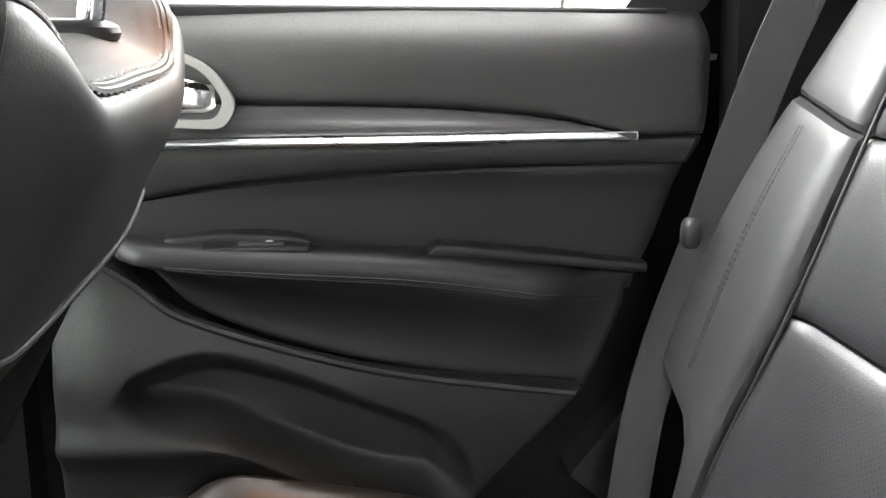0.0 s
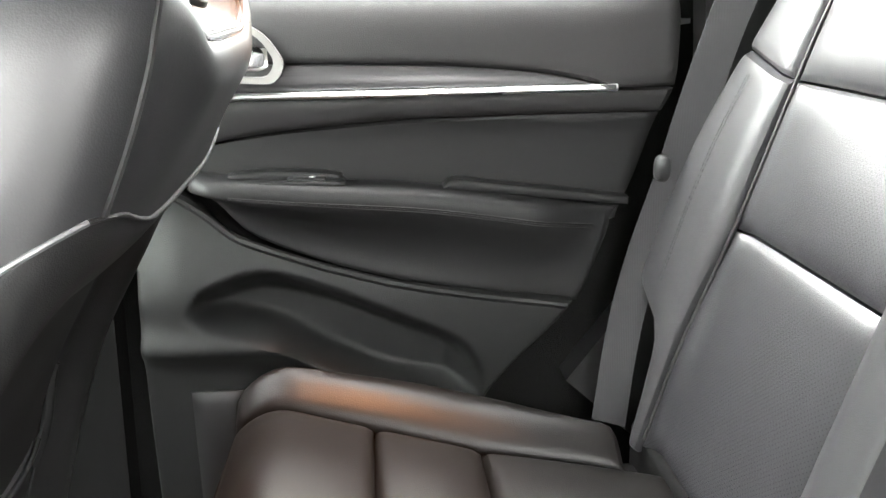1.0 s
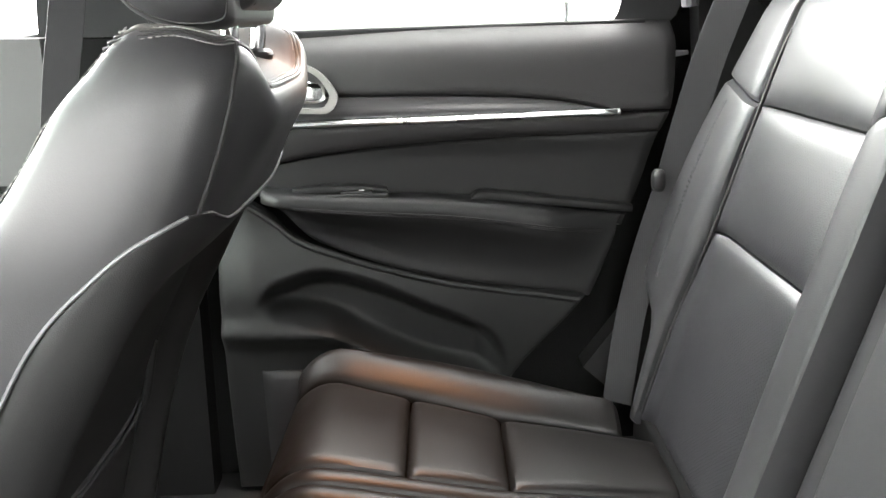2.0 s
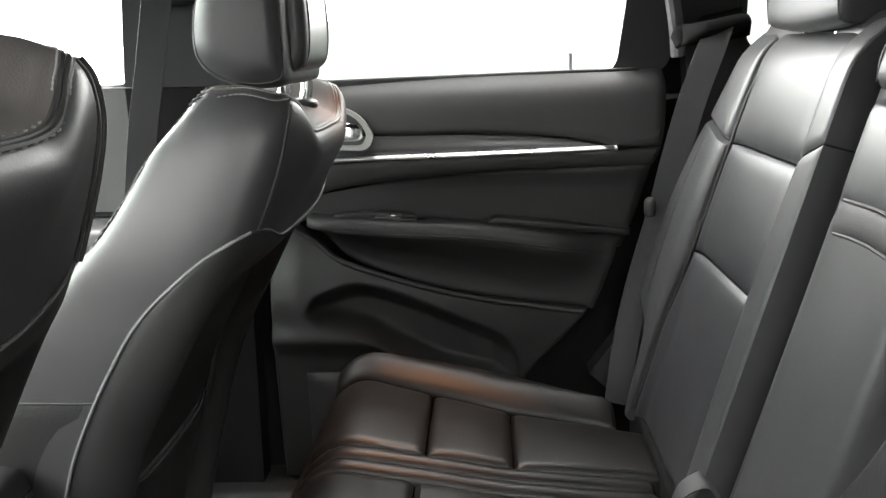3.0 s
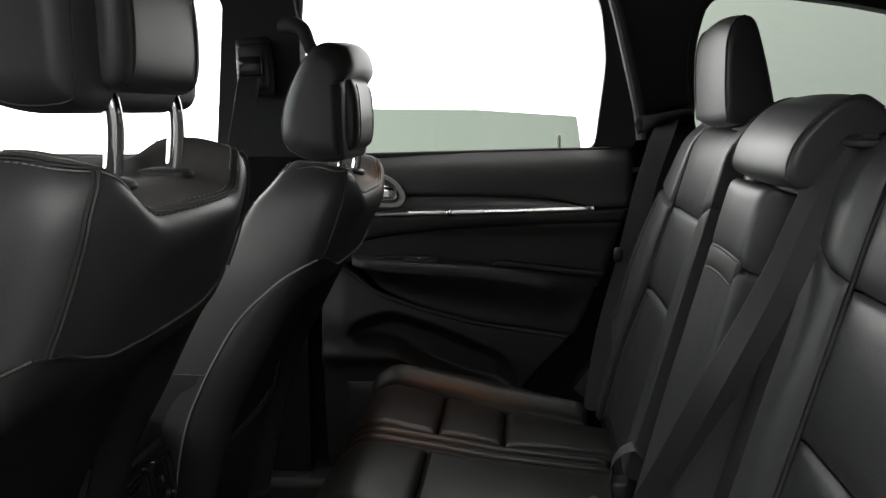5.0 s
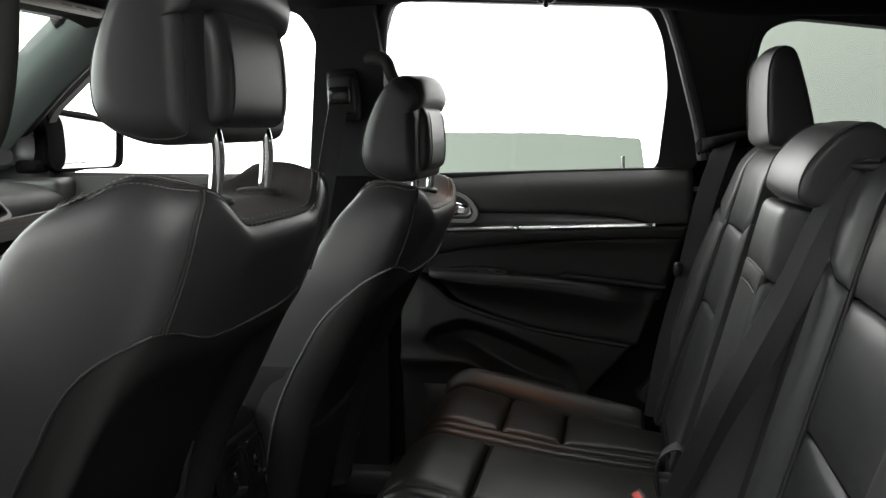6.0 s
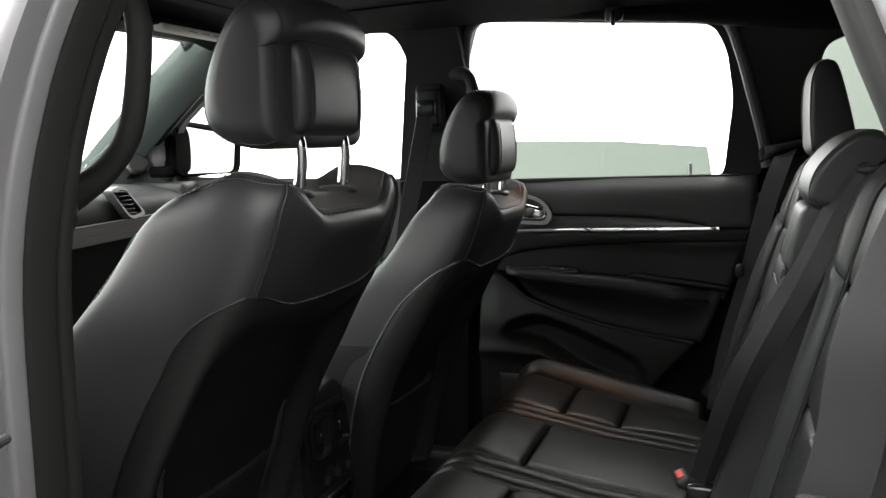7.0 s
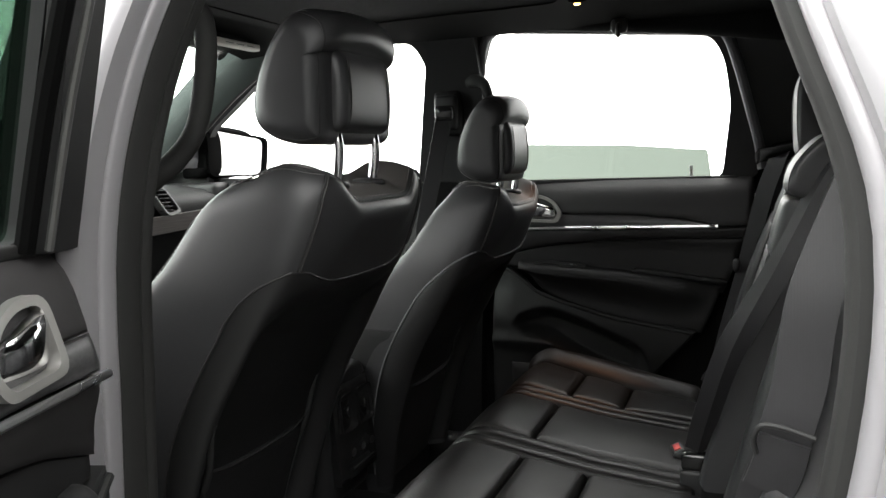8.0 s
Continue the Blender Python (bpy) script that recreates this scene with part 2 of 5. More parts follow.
def tube(points, radius, sides=8, steps=24, closed=False, flat=1.0):
    """A round bar along a smooth curve through the points; radius may be a function of t."""
    bm = bmesh.new()
    rings = []
    for k in range(steps + 1):
        t = k / steps
        p = curve_at(points, t)
        d = (curve_at(points, min(1, t + 0.01)) - curve_at(points, max(0, t - 0.01))).normalized()
        a = d.orthogonal() if k == 0 else a
        a = (a - d * a.dot(d)).normalized()
        b = d.cross(a).normalized()
        r = radius(t) if callable(radius) else radius
        rings.append([bm.verts.new(p + a * r * math.cos(2 * math.pi * s / sides) + b * r * flat * math.sin(2 * math.pi * s / sides)) for s in range(sides)])
    for ra, rb in zip(rings, rings[1:]):
        for s in range(sides):
            bm.faces.new((ra[s], ra[(s + 1) % sides], rb[(s + 1) % sides], rb[s]))
    bm.faces.new(rings[0][::-1])
    bm.faces.new(rings[-1])
    bmesh.ops.recalc_face_normals(bm, faces=bm.faces)
    return bm


def ribbon(points, across, width, thick=0.0016, steps=30, fold=0.0):
    """A strap along a smooth curve; across is a direction or a function of t."""
    bm = bmesh.new()
    rings = []
    for k in range(steps + 1):
        t = k / steps
        p = curve_at(points, t)
        d = (curve_at(points, min(1, t + 0.01)) - curve_at(points, max(0, t - 0.01))).normalized()
        w = Vector(across(t) if callable(across) else across)
        w = (w - d * w.dot(d)).normalized()
        n = d.cross(w).normalized()
        q = [(-0.5, 0), (-0.49, 0.5), (0, 0.5), (0.49, 0.5), (0.5, 0), (0.49, -0.5), (0, -0.5), (-0.49, -0.5)]
        rings.append([bm.verts.new(p + w * width * a + n * (thick * b - fold * width * abs(a))) for a, b in q])
    for ra, rb in zip(rings, rings[1:]):
        for s in range(8):
            bm.faces.new((ra[s], ra[(s + 1) % 8], rb[(s + 1) % 8], rb[s]))
    bm.faces.new(rings[0][::-1])
    bm.faces.new(rings[-1])
    bmesh.ops.recalc_face_normals(bm, faces=bm.faces)
    return bm


def rounded(corners, r=0.02, n=4):
    """The outline of a polygon with its corners rounded."""
    out = []
    for i, c in enumerate(corners):
        c = Vector(c)
        a, b = Vector(corners[i - 1]) - c, Vector(corners[(i + 1) % len(corners)]) - c
        k = min(r, a.length * 0.45, b.length * 0.45)
        p, q = c + a.normalized() * k, c + b.normalized() * k
        for s in range(n + 1):
            t = s / n
            out.append((1 - t) ** 2 * p + 2 * t * (1 - t) * c + t * t * q)
    return out


def plate(outer, holes, lift, thick, soft=0.003):
    """A plate with openings: outlines in two coordinates, laid into space by lift(a, b, depth)."""
    flat = bmesh.new()
    for loop in (outer, *holes):
        vs = [flat.verts.new((p[0], p[1], 0)) for p in loop]
        for a, b in zip(vs, vs[1:] + vs[:1]):
            flat.edges.new((a, b))
    bmesh.ops.triangle_fill(flat, use_beauty=True, edges=flat.edges, normal=(0, 0, 1))
    faces = [[(v.co.x, v.co.y) for v in f.verts] for f in flat.faces]
    flat.free()
    bm = bmesh.new()
    found = {}

    def vert(p, d):
        key = (round(p[0], 6), round(p[1], 6), d)
        if key not in found:
            found[key] = bm.verts.new(lift(p[0], p[1], d))
        return found[key]
    for f in faces:
        bm.faces.new([vert(p, 0.0) for p in f])
        bm.faces.new([vert(p, thick) for p in reversed(f)])
    for loop in (outer, *holes):
        for p, q in zip(loop, [*loop[1:], loop[0]]):
            try:
                bm.faces.new((vert(p, 0.0), vert(q, 0.0), vert(q, thick), vert(p, thick)))
            except ValueError:
                pass
    bmesh.ops.recalc_face_normals(bm, faces=bm.faces)
    return bm


def block(x0, x1, y0, y1, z0, z1, r=0.01, seg=3):
    """A box with rounded edges."""
    bm = bmesh.new()
    bmesh.ops.create_cube(bm, size=1)
    for v in bm.verts:
        v.co = Vector(((x0 + x1) / 2 + v.co.x * (x1 - x0), (y0 + y1) / 2 + v.co.y * (y1 - y0), (z0 + z1) / 2 + v.co.z * (z1 - z0)))
    bmesh.ops.bevel(bm, geom=list(bm.edges), offset=r, segments=seg, profile=0.5, affect="EDGES")
    return bm


def pillow(c, size, n=3.0, taper=0.0, lean=0.0, rings=18, sides=28, shape=None):
    """A stuffed block between a box and an egg: c its middle, size its half sizes, n its squareness, taper how it widens upward."""
    bm = bmesh.new()
    rows = []

    def sp(x):
        return math.copysign(abs(x) ** (2 / n), x)
    for j in range(1, rings):
        ph = -math.pi / 2 + math.pi * j / rings
        row = []
        for i in range(sides):
            th = 2 * math.pi * i / sides
            x, y, z = sp(math.cos(ph)) * sp(math.cos(th)), sp(math.cos(ph)) * sp(math.sin(th)), sp(math.sin(ph))
            w = 1 + taper * z
            p = Vector((x * size[0], y * size[1] * w, z * size[2]))
            p.x += lean * p.z
            if shape:
                p = shape(p)
            row.append(bm.verts.new(Vector(c) + p))
        rows.append(row)
    for ra, rb in zip(rows, rows[1:]):
        for i in range(sides):
            bm.faces.new((ra[i], ra[(i + 1) % sides], rb[(i + 1) % sides], rb[i]))
    bm.faces.new(rows[0][::-1])
    bm.faces.new(rows[-1])
    return bm


def loft(profile, y0, y1, r, steps=8, count=48, swell=0.0):
    """A cushion of one profile (x, z) drawn sideways from y0 to y1, with rounded ends."""
    loop = [Vector((p[0], 0, p[1])) for p in profile]
    n = len(loop)
    ring = []
    for k in range(count):
        x = k * n / count
        i, t = int(x), x - int(x)
        p0, p1, p2, p3 = (loop[(i + j) % n] for j in (-1, 0, 1, 2))
        ring.append(0.5 * (2 * p1 + (p2 - p0) * t + (2 * p0 - 5 * p1 + 4 * p2 - p3) * t * t + (3 * p1 - p0 - 3 * p2 + p3) * t ** 3))
    mid = sum(ring, Vector()) / count
    small = min((p - mid).length for p in ring)
    levels = [(y0 + r * (1 - math.cos(a)), r * (1 - math.sin(a))) for a in [math.pi / 2 * k / steps for k in range(steps + 1)]]
    inner = [(y0 + r + (y1 - y0 - 2 * r) * k / 8, -swell * math.sin(math.pi * k / 8)) for k in range(1, 8)]
    levels = levels + inner + [(y0 + y1 - y, d) for y, d in reversed(levels)]
    bm = bmesh.new()
    rows = [[bm.verts.new(Vector((0, y, 0)) + mid + (p - mid) * (1 - d / small)) for p in ring] for y, d in levels]
    for ra, rb in zip(rows, rows[1:]):
        for i in range(count):
            bm.faces.new((ra[i], ra[(i + 1) % count], rb[(i + 1) % count], rb[i]))
    bm.faces.new(rows[0][::-1])
    bm.faces.new(rows[-1])
    bmesh.ops.recalc_face_normals(bm, faces=bm.faces)
    return bm


def cushion_ring(profile, half, r, side, angle, count=64):
    """One ring of a cushion's rounded end: angle 0 at the very end, pi / 2 where the end meets the flank."""
    n = len(profile)
    loop = [Vector((p[0], 0, p[1])) for p in profile]
    ring = []
    for k in range(count):
        x = k * n / count
        i, t = int(x), x - int(x)
        p0, p1, p2, p3 = (loop[(i + j) % n] for j in (-1, 0, 1, 2))
        ring.append(0.5 * (2 * p1 + (p2 - p0) * t + (2 * p0 - 5 * p1 + 4 * p2 - p3) * t * t + (3 * p1 - p0 - 3 * p2 + p3) * t ** 3))
    lo = Vector((min(p.x for p in ring), 0, min(p.z for p in ring)))
    hi = Vector((max(p.x for p in ring), 0, max(p.z for p in ring)))
    mid, size = (lo + hi) / 2, (hi - lo) / 2
    d = r * (1 - math.sin(min(angle, math.pi / 2)))
    y = side * (half - r * (1 - math.cos(min(angle, math.pi / 2))) if angle < math.pi / 2 else half - r - (angle - math.pi / 2))
    return [Vector((mid.x + (p.x - mid.x) * (1 - d / size.x), y, mid.z + (p.z - mid.z) * (1 - d / size.z))) for p in ring]


def cushion(profile, half, r, steps=9, count=64, shape=None):
    """A stuffed block of one side profile (x, z), half as wide as given, whose ends are rounded by r on all sides."""
    angles = [math.pi / 2 * k / steps for k in range(steps + 1)]
    rings = [cushion_ring(profile, half, r, -1, a, count) for a in angles]
    flat = half - r
    rings += [cushion_ring(profile, half, r, -1, math.pi / 2 + flat * k / 4, count) for k in range(1, 8)]
    rings += [cushion_ring(profile, half, r, 1, a, count) for a in reversed(angles)]
    bm = bmesh.new()
    rows = [[bm.verts.new(shape(p) if shape else p) for p in ring] for ring in rings]
    for ra, rb in zip(rows, rows[1:]):
        for i in range(count):
            bm.faces.new((ra[i], ra[(i + 1) % count], rb[(i + 1) % count], rb[i]))
    bm.faces.new(rows[0][::-1])
    bm.faces.new(rows[-1])
    bmesh.ops.recalc_face_normals(bm, faces=bm.faces)
    return bm


def stitches(points, parent, m=SAME, pitch=0.007, length=0.0042, radius=0.0007, name="stitching", mat=None):
    """A row of short thread stitches along a curve, in one mesh."""
    bm = bmesh.new()
    total = sum((Vector(b) - Vector(a)).length for a, b in zip(points, points[1:]))
    n = max(4, int(total / pitch))
    for k in range(n):
        p = curve_at(points, (k + 0.5) / n)
        d = (curve_at(points, min(1, (k + 0.6) / n)) - curve_at(points, max(0, (k + 0.4) / n))).normalized()
        a = d.orthogonal().normalized()
        b = d.cross(a)
        lo = [bm.verts.new(p - d * length / 2 + (a * math.cos(s) + b * math.sin(s)) * radius * 0.5) for s in (0, 1.57, 3.14, 4.71)]
        mi = [bm.verts.new(p + (a * math.cos(s) + b * math.sin(s)) * radius * 1.3) for s in (0, 1.57, 3.14, 4.71)]
        hi = [bm.verts.new(p + d * length / 2 + (a * math.cos(s) + b * math.sin(s)) * radius * 0.5) for s in (0, 1.57, 3.14, 4.71)]
        for ra, rb in ((lo, mi), (mi, hi)):
            for s in range(4):
                bm.faces.new((ra[s], ra[(s + 1) % 4], rb[(s + 1) % 4], rb[s]))
    bmesh.ops.recalc_face_normals(bm, faces=bm.faces)
    ob = part(name, bm, mat or STITCH, parent, "fine thread stitching", m)
    return tagged(ob, kind="stuff")


# ---- the car's shell ----
def side_y(z):
    """How far the car's side trim stands from its middle line, by height."""
    return value_at([(0.3, 0.74), (0.9, 0.77), (1.18, 0.785), (1.57, 0.675), (1.7, 0.62)], z)


def on_side(sign, offset=0.0):
    def lift(x, z, d):
        return Vector((x, sign * (side_y(z) + offset + d), z))
    return lift


def ground():
    bm = bmesh.new()
    bmesh.ops.create_grid(bm, x_segments=24, y_segments=24, size=5.5)
    for v in bm.verts:
        v.co.z = 0.004 * noise.noise(v.co * 0.3) - 0.004
    tagged(part("ground", bm, GROUND), "grey smooth floor of a white photo booth", "ground", kind="structure")


ground()


def blocker_walls():
    """Unseen grey walls added behind the car and facing the open door, blocking light."""
    wall = thing("wall_blocker", "plain grey unseen walls beside and behind the car, added to block light", "wall", kind="structure")
    part("panel", block(3.3, 3.5, -4.2, 2.6, 0, 4.2, 0.02), BLOCKER_WALL, wall)
    part("panel", block(-6.8, 3.5, -4.4, -4.2, 0, 2.2, 0.02), BLOCKER_WALL, wall)


blocker_walls()

# rear right window opening, seen from the cabin; x, z
WIN_REAR = [(-0.47, 1.183), (0.213, 1.176), (0.236, 1.372), (0.222, 1.485), (0.190, 1.548), (-0.40, 1.600), (-0.450, 1.48)]
WIN_FRONT = [(-1.50, 1.215), (-0.668, 1.186), (-0.605, 1.52), (-0.64, 1.592), (-0.95, 1.612), (-1.09, 1.575), (-1.42, 1.37)]
WIN_QUARTER = [(0.430, 1.20), (1.02, 1.215), (0.96, 1.42), (0.735, 1.468), (0.50, 1.505), (0.435, 1.485), (0.418, 1.40)]


def body_side(sign, name, label):
    """Sills, pillars, quarter panel and outer skin of one side of the car."""
    m = SAME if sign > 0 else MIRRORED
    wall = thing(name, label, "car body side", kind="structure")
    # quarter panel behind the rear door, with the quarter window
    k = 0.0 if sign > 0 else 0.06
    rear_edge = [(0.40 + k, 0.40), (1.55, 0.40), (1.55, 1.60), (0.24 + k, 1.60), (0.262 + k, 1.46), (0.33 + k, 1.225), (0.345 + k, 1.0), (0.30 + k, 0.80), (0.16 + k, 0.62)]
    part("quarter_trim", plate(rear_edge[::-1], [rounded(WIN_QUARTER, 0.035)], on_side(1, -0.012), 0.05), PLASTIC, wall, m=m)
    ring = [Vector(p) for p in rounded(WIN_QUARTER, 0.035)]
    mid = sum(ring, Vector((0, 0))) / len(ring)
    part("quarter_window_frame", plate([mid + (p - mid) * 1.055 for p in ring], [[mid + (p - mid) * 0.985 for p in ring]], on_side(1, -0.020), 0.03), RUBBER, wall, m=m)
    pane = part("quarter_pane", plate(rounded(WIN_QUARTER, 0.035), [], on_side(1, 0.035), 0.004), PRIVACY, wall, "grey-green privacy glass pane", m=m)
    pane.visible_shadow = False
    # pillar between the doors, leaning back above the belt line
    pillar = [(-0.667, 1.186), (-0.46, 1.18), (-0.435, 1.45), (-0.44, 1.62), (-0.62, 1.62), (-0.585, 1.56)]
    part("door_pillar_trim", plate(pillar, [], on_side(1, -0.035), 0.05), PILLAR_CLOTH, wall, "dark cloth-covered door pillar trim", m=m)
    foot = [(-0.66, 0.42), (-0.475, 0.42), (-0.46, 1.178), (-0.667, 1.184)]
    part("pillar_foot_trim", plate(foot, [], on_side(1, -0.033), 0.05), HEADLINER, wall, "black plastic foot of the pillar", m=m)
    # sill and rocker
    part("sill_trim", block(-1.6, 0.25, 0.66, 0.83, 0.30, 0.42, 0.02), PLASTIC, wall, m=m)
    part("wheel_arch_trim", block(0.34, 1.5, 0.62, 0.80, 0.30, 0.66, 0.05), CARPET, wall, m=m)
    # roof rail
    part("roof_rail", tube([(-1.25, 0.60, 1.612), (-0.9, 0.625, 1.648), (-0.4, 0.64, 1.643), (0.1, 0.635, 1.596), (0.5, 0.62, 1.545), (1.5, 0.58, 1.49)], 0.045, 12, 40), HEADLINER, wall, m=m)
    part("roof_skin", tube([(-1.25, 0.67, 1.63), (-0.5, 0.70, 1.66), (0.1, 0.70, 1.63), (1.5, 0.64, 1.54)], 0.05, 12, 30), PAINT, wall, "silver painted roof edge", m=m)
    return wall


wall_right = body_side(1, "wall_right", "black-trimmed inner side of the car with door pillars")
wall_left = body_side(-1, "wall_left", "black-trimmed car side with an open rear doorway")

# left-hand doorway as seen from outside: painted flanges, rubber seals
def doorway_left(wall):
    def pillar_x(z):
        return value_at([(0.45, -0.462), (0.90, -0.424), (1.04, -0.406), (1.184, -0.392), (1.315, -0.374), (1.428, -0.350), (1.62, -0.300)], z)

    def rear_x(z):
        return value_at([(0.5, 0.21), (0.75, 0.305), (0.977, 0.360), (1.081, 0.374), (1.181, 0.370), (1.279, 0.346), (1.378, 0.312), (1.6, 0.235)], z)

    def upright(edge, dx, y_off, rx, ry):
        pts = [(edge(z) + dx, -(side_y(z) + y_off), z) for z in (0.45, 0.7, 0.95, 1.18, 1.35, 1.5, 1.62)]
        bm = bmesh.new()
        rings = []
        for p in [curve_at(pts, k / 30) for k in range(31)]:
            rings.append([bm.verts.new(p + Vector((rx * math.copysign(abs(math.cos(a)) ** 0.6, math.cos(a)), ry * math.copysign(abs(math.sin(a)) ** 0.6, math.sin(a)), 0)))
                          for a in [2 * math.pi * s / 16 for s in range(16)]])
        for ra, rb in zip(rings, rings[1:]):
            for s in range(16):
                bm.faces.new((ra[s], ra[(s + 1) % 16], rb[(s + 1) % 16], rb[s]))
        bm.faces.new(rings[0][::-1])
        bm.faces.new(rings[-1])
        bmesh.ops.recalc_face_normals(bm, faces=bm.faces)
        return bm
    part("painted_pillar", upright(pillar_x, -0.040, 0.106, 0.058, 0.028), PAINT, wall, "silver painted door pillar")
    part("pillar_flange", upright(pillar_x, 0.012, 0.082, 0.010, 0.014), PAINT, wall, "silver painted flange edge")
    part("pillar_seal", upright(pillar_x, 0.004, 0.046, 0.016, 0.024), SEAL_TRIM, wall, "black rubber door seal")
    part("seal_lip", upright(pillar_x, -0.006, 0.008, 0.018, 0.012), SEAL_TRIM, wall, "black pillar trim edge")
    part("pillar_inner_trim", upright(pillar_x, -0.105, -0.020, 0.045, 0.035), PLASTIC, wall)
    part("rear_trim", upright(rear_x, 0.035, 0.002, 0.025, 0.035), PLASTIC, wall)
    part("rear_seal", upright(rear_x, 0.018, 0.052, 0.018, 0.030), SEAL_TRIM, wall, "black rubber door seal")
    part("rear_flange", upright(rear_x, 0.030, 0.098, 0.014, 0.020), PAINT, wall, "silver painted inner flange")
    part("rear_panel", upright(rear_x, 0.105, 0.125, 0.075, 0.034), PAINT, wall, "silver painted rear quarter")


doorway_left(wall_left)

# ---- closed end walls, floor and roof ----
def closing():
    floor = thing("floor", "black carpeted car floor", "floor", kind="structure")
    part("carpet", pad(lambda u, v: Vector((-2.0 + 3.6 * u, -0.74 + 1.48 * v, 0.36 + 0.16 * math.exp(-((v - 0.5) * 1.48 / 0.13) ** 2) * (1 - ease((-2.0 + 3.6 * u + 0.35) / 0.2)))),
                     60, 40, 0.05, 0.0, thick=0.03), CARPET, floor)
    back = thing("wall_back", "black plastic luggage area end wall", "car rear", kind="structure")
    part("tail_trim", block(1.50, 1.58, -0.74, 0.74, 0.36, 1.08, 0.03), PLASTIC, back)
    pane = part("rear_pane", pad(lambda u, v: Vector((1.56 - 0.16 * v, -0.66 + 1.32 * u, 1.08 + 0.42 * v)), 6, 6, 0.02, 0.0, thick=0.004), PRIVACY, back, "grey-green rear window glass")
    pane.visible_shadow = False
    roof = thing("ceiling", "black fabric headliner with a dark sunroof", "ceiling", kind="structure")
    hole = rounded([(-0.86, -0.42), (-0.14, -0.42), (-0.14, 0.42), (-0.86, 0.42)], 0.05)

    def lift(x, y, d):
        return Vector((x, y, 1.655 - 0.075 * (y / 0.64) ** 2 - 0.05 * max(0, x) - 0.06 * max(0, -x - 0.7) + d))
    bm = pad(lambda u, v: lift(-1.15 + 2.7 * u, -0.62 + 1.24 * v, 0), 40, 24, 0.02, 0.0, thick=0.03, flip=True)
    part("headliner", bm, HEADLINER, roof)
    part("sunroof_frame", plate([(p[0] * 1.0, p[1] * 1.0) for p in rounded([(-0.90, -0.45), (-0.10, -0.45), (-0.10, 0.45), (-0.90, 0.45)], 0.06)], [hole],
                                lambda x, y, d: lift(x, y * 0.98, -0.003 - d), 0.006), HEADLINER, roof)
    part("sunroof_shade", plate(hole, [], lambda x, y, d: lift(x, y, -0.002 - d), 0.004), HEADLINER, roof, "dark closed sunroof shade")
    front = thing("wall_front", "black bulkhead below the windscreen", "car front", kind="structure")
    part("bulkhead", block(-1.62, -1.54, -0.77, 0.77, 0.3, 1.12, 0.02), CARPET, front)
    for s in (-1, 1):
        part("kick_panel", block(-1.60, -1.38, min(s * 0.70, s * 0.80), max(s * 0.70, s * 0.80), 0.3, 1.2, 0.02), PLASTIC, front)


closing()


